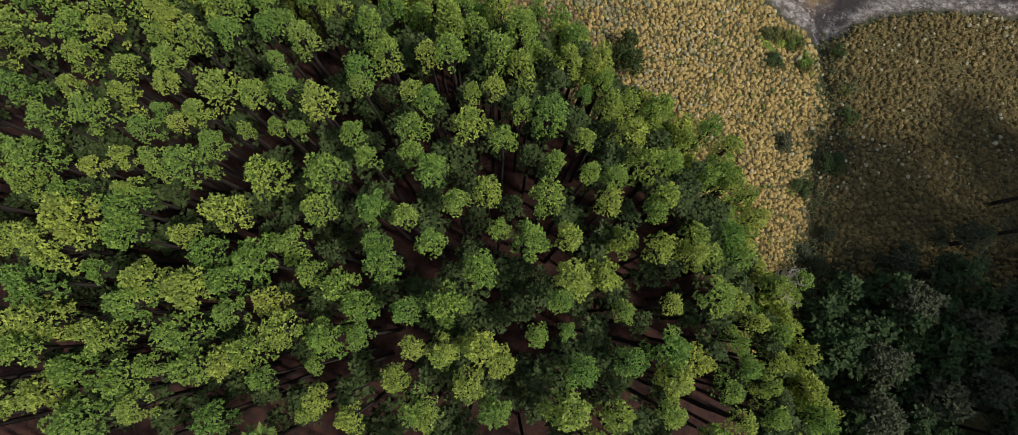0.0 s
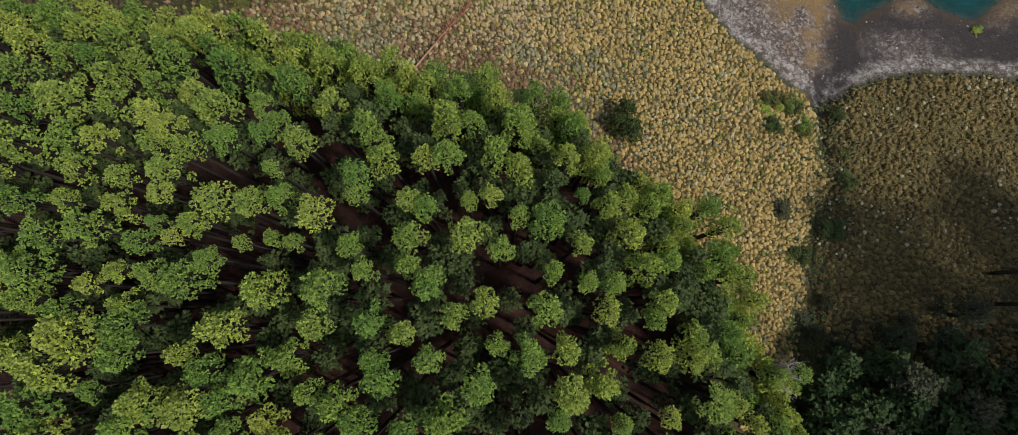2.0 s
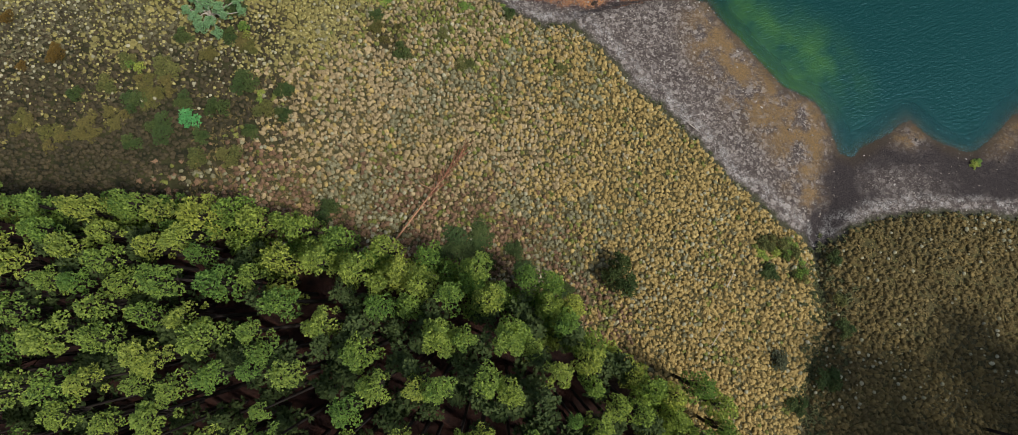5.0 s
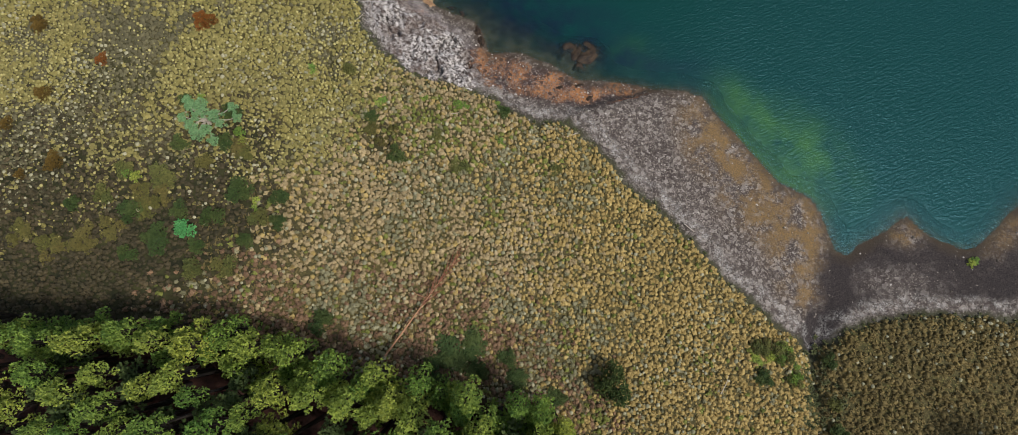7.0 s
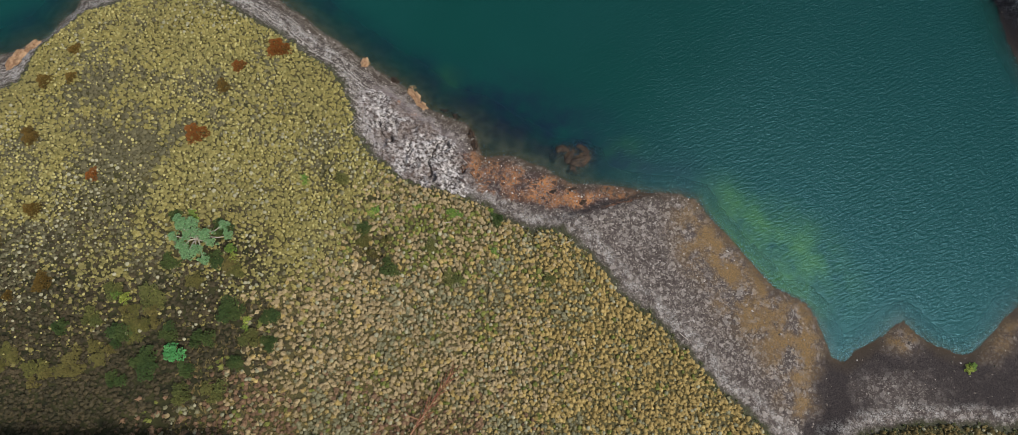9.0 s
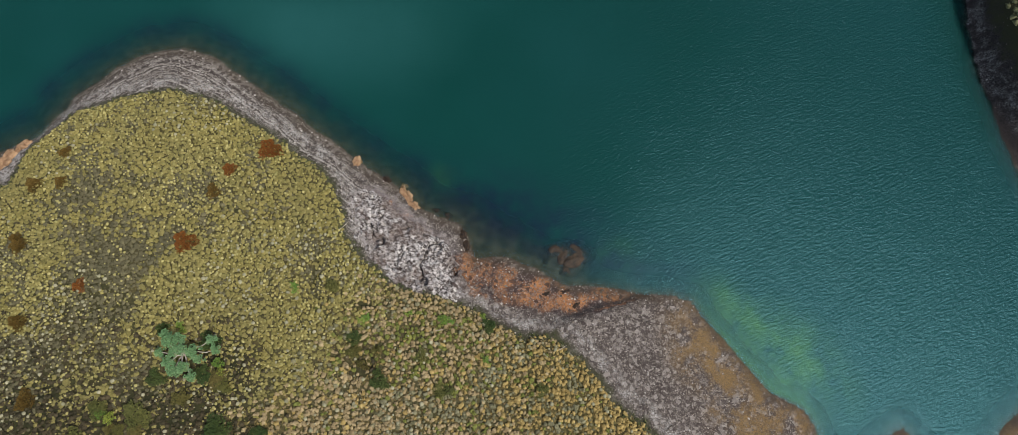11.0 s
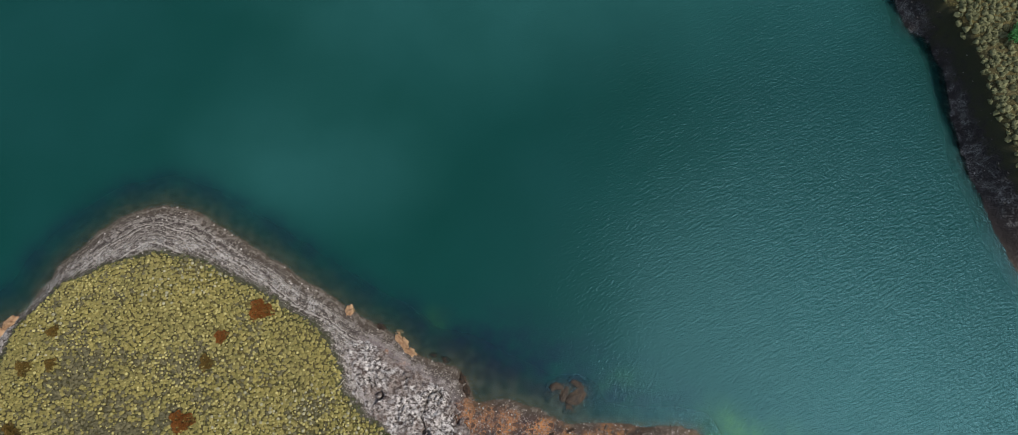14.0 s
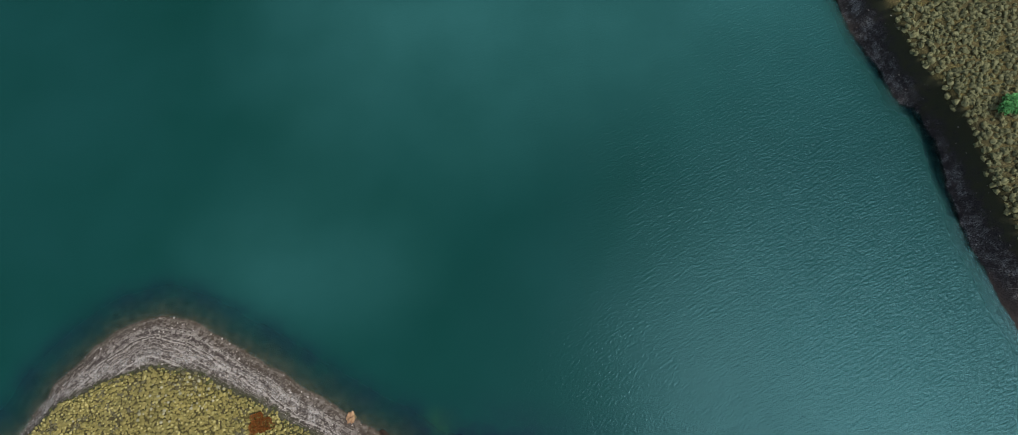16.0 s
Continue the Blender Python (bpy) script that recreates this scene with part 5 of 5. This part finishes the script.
def lumps(name, pts, size, high, mat, seed, label, category, count=11):
    """Full tussocks: a ragged rounded mound, with short blades standing out of it."""
    r = np.random.default_rng(seed)
    n, k = len(pts), 6
    s = size * (0.62 + 0.75 * r.uniform(0, 1, n))
    v = np.zeros((n, 3 * k + 1, 3))
    turn = r.uniform(0, 6.28, n)[:, None]
    for row, (rad, up) in enumerate(((1.0, -0.1), (0.86, 0.5), (0.48, 0.86))):
        a = (np.arange(k) * 2 * math.pi / k)[None] + turn + 0.5 * row
        q = rad * r.uniform(0.55, 1.45, (n, k))
        v[:, row * k:(row + 1) * k] = np.stack([q * np.cos(a), q * np.sin(a), high * up * r.uniform(0.55, 1.45, (n, k))], 2)
    v[:, 3 * k] = np.stack([r.uniform(-0.2, 0.2, n), r.uniform(-0.2, 0.2, n), high * r.uniform(0.85, 1.05, n)], 1)
    i = np.arange(k)
    j = (i + 1) % k
    f = np.concatenate([np.stack([i, j, k + i], 1), np.stack([j, k + j, k + i], 1), np.stack([k + i, k + j, 2 * k + i], 1), np.stack([k + j, 2 * k + j, 2 * k + i], 1), np.stack([2 * k + i, 2 * k + j, 0 * i + 3 * k], 1)])
    v = v * s[:, None, None] + pts[:, None, :]
    f = (f[None] + (np.arange(n) * (3 * k + 1))[:, None, None]).reshape(-1, 3)
    top = pts + np.stack([0 * s, 0 * s, high * s * 0.6], 1)
    b = blades(top, np.tile((0, 0, 0.5), (n, 1)), s * 1.25, count, 0.13, -0.2, seed + 1, 1.5, 0.75)
    me = mesh_of(name, *joined([(v.reshape(-1, 3), f), b]), mat)
    tone = r.uniform(0, 1, n)
    give(me, "tone", np.concatenate([np.repeat(tone, 3 * k + 1), np.repeat(tone, 4 * count)]))
    tagged(new(name, me), label, category, kind="stuff")


def left_side(x, y):
    """1 on the headland, where rosettes grow, 0 among the golden tussocks."""
    return smooth(6, -6, (x + 15) * 1.0 - (y - 56) * 0.35 + 2 * ripple(x, y, 14, 3)) * smooth(-3, 3, (y - 47) + 2 * ripple(x, y, 11, 1) - 0.25 * (x + 30))


def open_ground(z, x, y):
    return (z["veg"] > -0.2) & (forest_edge(x, y) < 1.5)


def tussock_kinds(pts, seed):
    """Which grass grows where: gold to the east, straw in the middle, russet by the wood, sage and lime in patches."""
    x, y = pts[:, 0], pts[:, 1]
    q = np.random.default_rng(seed).uniform(0, 1, (4, len(x)))
    broad, small = ripple(x, y, 9, 21), ripple(x, y, 3.5, 22)
    kind = np.where(q[0] < smooth(14, -6, x + 7 * broad + 3 * small) * 0.85, 1, 0)
    kind = np.where(q[1] < smooth(12.0, 3.0, -forest_edge(x, y) + 3 * small) * smooth(18, 6, x + 4 * broad) * 0.9, 2, kind)
    kind = np.where(q[2] < 0.06 + 0.62 * smooth(0.05, 0.55, broad * 0.7 + small * 0.6) * smooth(30, 14, x), 3, kind)
    return np.where(q[3] < 0.035 + 0.40 * blob(x, y, -8, 57.5, 8, 4) + 0.30 * smooth(0.35, 0.7, ripple(x, y, 3.0, 23)), 4, kind)


slope = scatter((-56, -12, 40, 66), 0.41, 31, lambda z, x, y, q: open_ground(z, x, y) & (q > left_side(x, y)) & (q > 1.2 * z["moss"]) & (within(x, y, MEADOW) > -1.0))
kinds = tussock_kinds(slope, 71)
for k, (name, mat, label) in enumerate([("golden_tussocks", GOLD, "dense golden tussock grass on the slope"), ("straw_tussocks", STRAW, "pale straw-coloured tussock grass on the slope"),
                                        ("russet_tussocks", RUSSET, "russet dry tussock grass along the wood"), ("sage_tussocks", SAGE, "grey-green tussocks among the straw-coloured grass"),
                                        ("lime_tussocks", LIME, "yellow-green tussocks among the straw-coloured grass")]):
    lumps(name, slope[kinds == k], 0.215, 1.25, mat, 41 + 100 * k, label, "grass", 9)
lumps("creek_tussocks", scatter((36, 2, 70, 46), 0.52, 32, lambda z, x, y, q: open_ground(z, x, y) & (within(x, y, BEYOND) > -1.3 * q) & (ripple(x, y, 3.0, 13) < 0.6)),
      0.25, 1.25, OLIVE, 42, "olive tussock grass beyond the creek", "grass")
lumps("bank_tussocks", scatter((56, 88, 86, 140), 0.62, 33, lambda z, x, y, q: open_ground(z, x, y) & (q > 0.1)),
      0.33, 0.9, BANK, 43, "greyish green tussock grass on the far bank", "grass")
mat_pts = scatter((-62, 36, -8, 90), 0.36, 34, lambda z, x, y, q: open_ground(z, x, y) & (q < 1.1 * left_side(x, y) * (1 - 0.75 * z["moss"])))
grey = ripple(mat_pts[:, 0], mat_pts[:, 1], 7, 16) + 0.5 * ripple(mat_pts[:, 0], mat_pts[:, 1], 2, 17) + 0.7 * blob(mat_pts[:, 0], mat_pts[:, 1], -41, 63, 7, 6) + 0.9 * blob(mat_pts[:, 0], mat_pts[:, 1], -47, 53, 12, 5) + np.random.default_rng(77).normal(0, 0.28, len(mat_pts)) > 0.55
lumps("headland_grass", mat_pts[~grey], 0.205, 0.7, HEADLAND, 44, "short olive-yellow grass between the rosette plants", "grass", 6)
lumps("grey_grass", mat_pts[grey], 0.20, 0.7, GREYMAT, 144, "short greyish grass in patches on the headland", "grass", 6)


def domes(name, pts, size, mat, seed, label, category):
    """Round rosettes: a ring of leaf tips, an upper ring and a heart."""
    r = np.random.default_rng(seed)
    n, k = len(pts), 7
    s = size * (0.45 + 1.1 * r.uniform(0, 1, n) ** 1.7)
    a = (np.arange(k) * 2 * math.pi / k)[None] + r.uniform(0, 6.28, n)[:, None]
    low, mid = r.uniform(0.85, 1.2, (n, k)), r.uniform(0.55, 0.75, (n, k))
    v = np.zeros((n, 2 * k + 1, 3))
    v[:, :k] = np.stack([low * np.cos(a), low * np.sin(a), 0.35 + 0 * a], 2)
    v[:, k:2 * k] = np.stack([mid * np.cos(a + 0.4), mid * np.sin(a + 0.4), r.uniform(0.9, 1.1, (n, k))], 2)
    v[:, 2 * k, 2] = 1.25
    v = v * s[:, None, None] + pts[:, None, :] + np.array((0, 0, 0.15)) * r.uniform(0.3, 1.6, n)[:, None, None]
    i = np.arange(k)
    j = (i + 1) % k
    f = np.concatenate([np.stack([i, j, k + i], 1), np.stack([j, k + j, k + i], 1), np.stack([k + i, k + j, 0 * i + 2 * k], 1)])
    f = (f[None] + (np.arange(n) * (2 * k + 1))[:, None, None]).reshape(-1, 3)
    tagged(new(name, mesh_of(name, v.reshape(-1, 3), f, mat)), label, category, kind="stuff")


domes("rosette_plants", scatter((-72, 38, -6, 90), 0.40, 35, lambda z, x, y, q: open_ground(z, x, y) & (q < 0.85 * left_side(x, y) * (1 - np.minimum(0.9 * z["moss"], 1)) * (0.35 + 0.9 * smooth(-0.5, 0.6, ripple(x, y, 6, 8))))),
      0.115, ROSETTE, 45, "pale yellow rosette plants dotted over the headland", "plant")
domes("meadow_rosettes", scatter((-30, 18, 66, 66), 0.66, 36, lambda z, x, y, q: open_ground(z, x, y) & (q < 0.08 + 0.6 * smooth(0.0, 0.6, ripple(x, y, 5, 24))) & (z["moss"] < 0.5)),
      0.16, SILVER, 46, "greyish rosette plants among the tussocks", "plant")
domes("grey_rosettes", scatter((-62, 38, -6, 90), 0.55, 65, lambda z, x, y, q: open_ground(z, x, y) & (q < 0.8 * left_side(x, y) * (1 - 0.5 * z["moss"]) * smooth(-0.3, 0.7, ripple(x, y, 8, 15)))),
      0.14, SILVER, 66, "greyish green rosette plants between the yellow ones", "plant")
tufts("short_grass", scatter((-30, 10, 64, 66), 0.55, 38, lambda z, x, y, q: open_ground(z, x, y) & (q > left_side(x, y))),
      0.34, 0.5, 5, 0.24, OLIVE, 48, "short olive grass between the tussocks", "grass")
tufts("creek_sedge", scatter((31, -12, 42, 40), 0.34, 39, lambda z, x, y, q: (q < 0.9 * np.exp(-(off_line(x, y, CREEK, False) / 1.7) ** 2) * smooth(-0.6, 0.3, ripple(x, y, 2.5, 18))) & (y < 34.5 + 3 * q)),
      0.45, 0.9, 10, 0.13, SEDGE, 49, "dark green sedge along the creek", "grass")
tufts("edge_herbs", scatter((-58, 30, 66, 90), 0.42, 40, lambda z, x, y, q: (np.abs(z["veg"] + 0.1) < 0.45) & (z["shore"] > 0.8) & (q < 0.6)),
      0.26, 0.9, 8, 0.2, SEDGE, 50, "low dark green herbs along the top of the beach", "plants")
lumps("dark_grass", scatter((-72, 30, -6, 60), 0.42, 37, lambda z, x, y, q: open_ground(z, x, y) & (q < 1.2 * z["moss"] - 0.15)),
      0.21, 1.0, HEATH, 47, "dark brown-green heath, in part standing in for shade", "grass", 8)


def stones():
    pts = np.concatenate([scatter((-62, 46, 66, 98), 0.34, 51, lambda z, x, y, q: (z["shore"] > 0.1) & (z["veg"] < 0.1) & (q < np.where(x > 37, 0.05, 0.62 - 0.5 * z["ochre"]))),
                          scatter((54, 76, 76, 140), 0.4, 52, lambda z, x, y, q: (z["shore"] > 0.1) & (z["veg"] < 0.1) & (q < 0.12)),
                          scatter((34, 33, 66, 48), 0.34, 53, lambda z, x, y, q: (z["shore"] > 0.1) & (z["veg"] < 0.1) & (q < 0.05))])
    r = np.random.default_rng(9)
    base = np.array([(1, 0, 0), (0, 1, 0), (-1, 0, 0), (0, -1, 0), (0, 0, 1), (0, 0, -0.6)])
    tri = np.array([(0, 1, 4), (1, 2, 4), (2, 3, 4), (3, 0, 4), (1, 0, 5), (2, 1, 5), (3, 2, 5), (0, 3, 5)])
    n = len(pts)
    s = 0.05 + 0.13 * r.uniform(0, 1, n) ** 2.5
    a = r.uniform(0, 6.28, n)
    v = base[None] * (1 + r.uniform(-0.3, 0.3, (n, 6, 1))) * s[:, None, None] * np.array((1.2, 0.9, 0.6))
    c, d = np.cos(a)[:, None], np.sin(a)[:, None]
    v = np.stack([v[:, :, 0] * c - v[:, :, 1] * d, v[:, :, 0] * d + v[:, :, 1] * c, v[:, :, 2]], 2) + pts[:, None, :]
    f = (tri[None] + np.arange(n)[:, None, None] * 6).reshape(-1, 3)
    tagged(new("beach_stones", mesh_of("beach_stones", v.reshape(-1, 3), f, GRAVEL)), "grey and whitish stones on the lake beach", "gravel", kind="stuff")


stones()
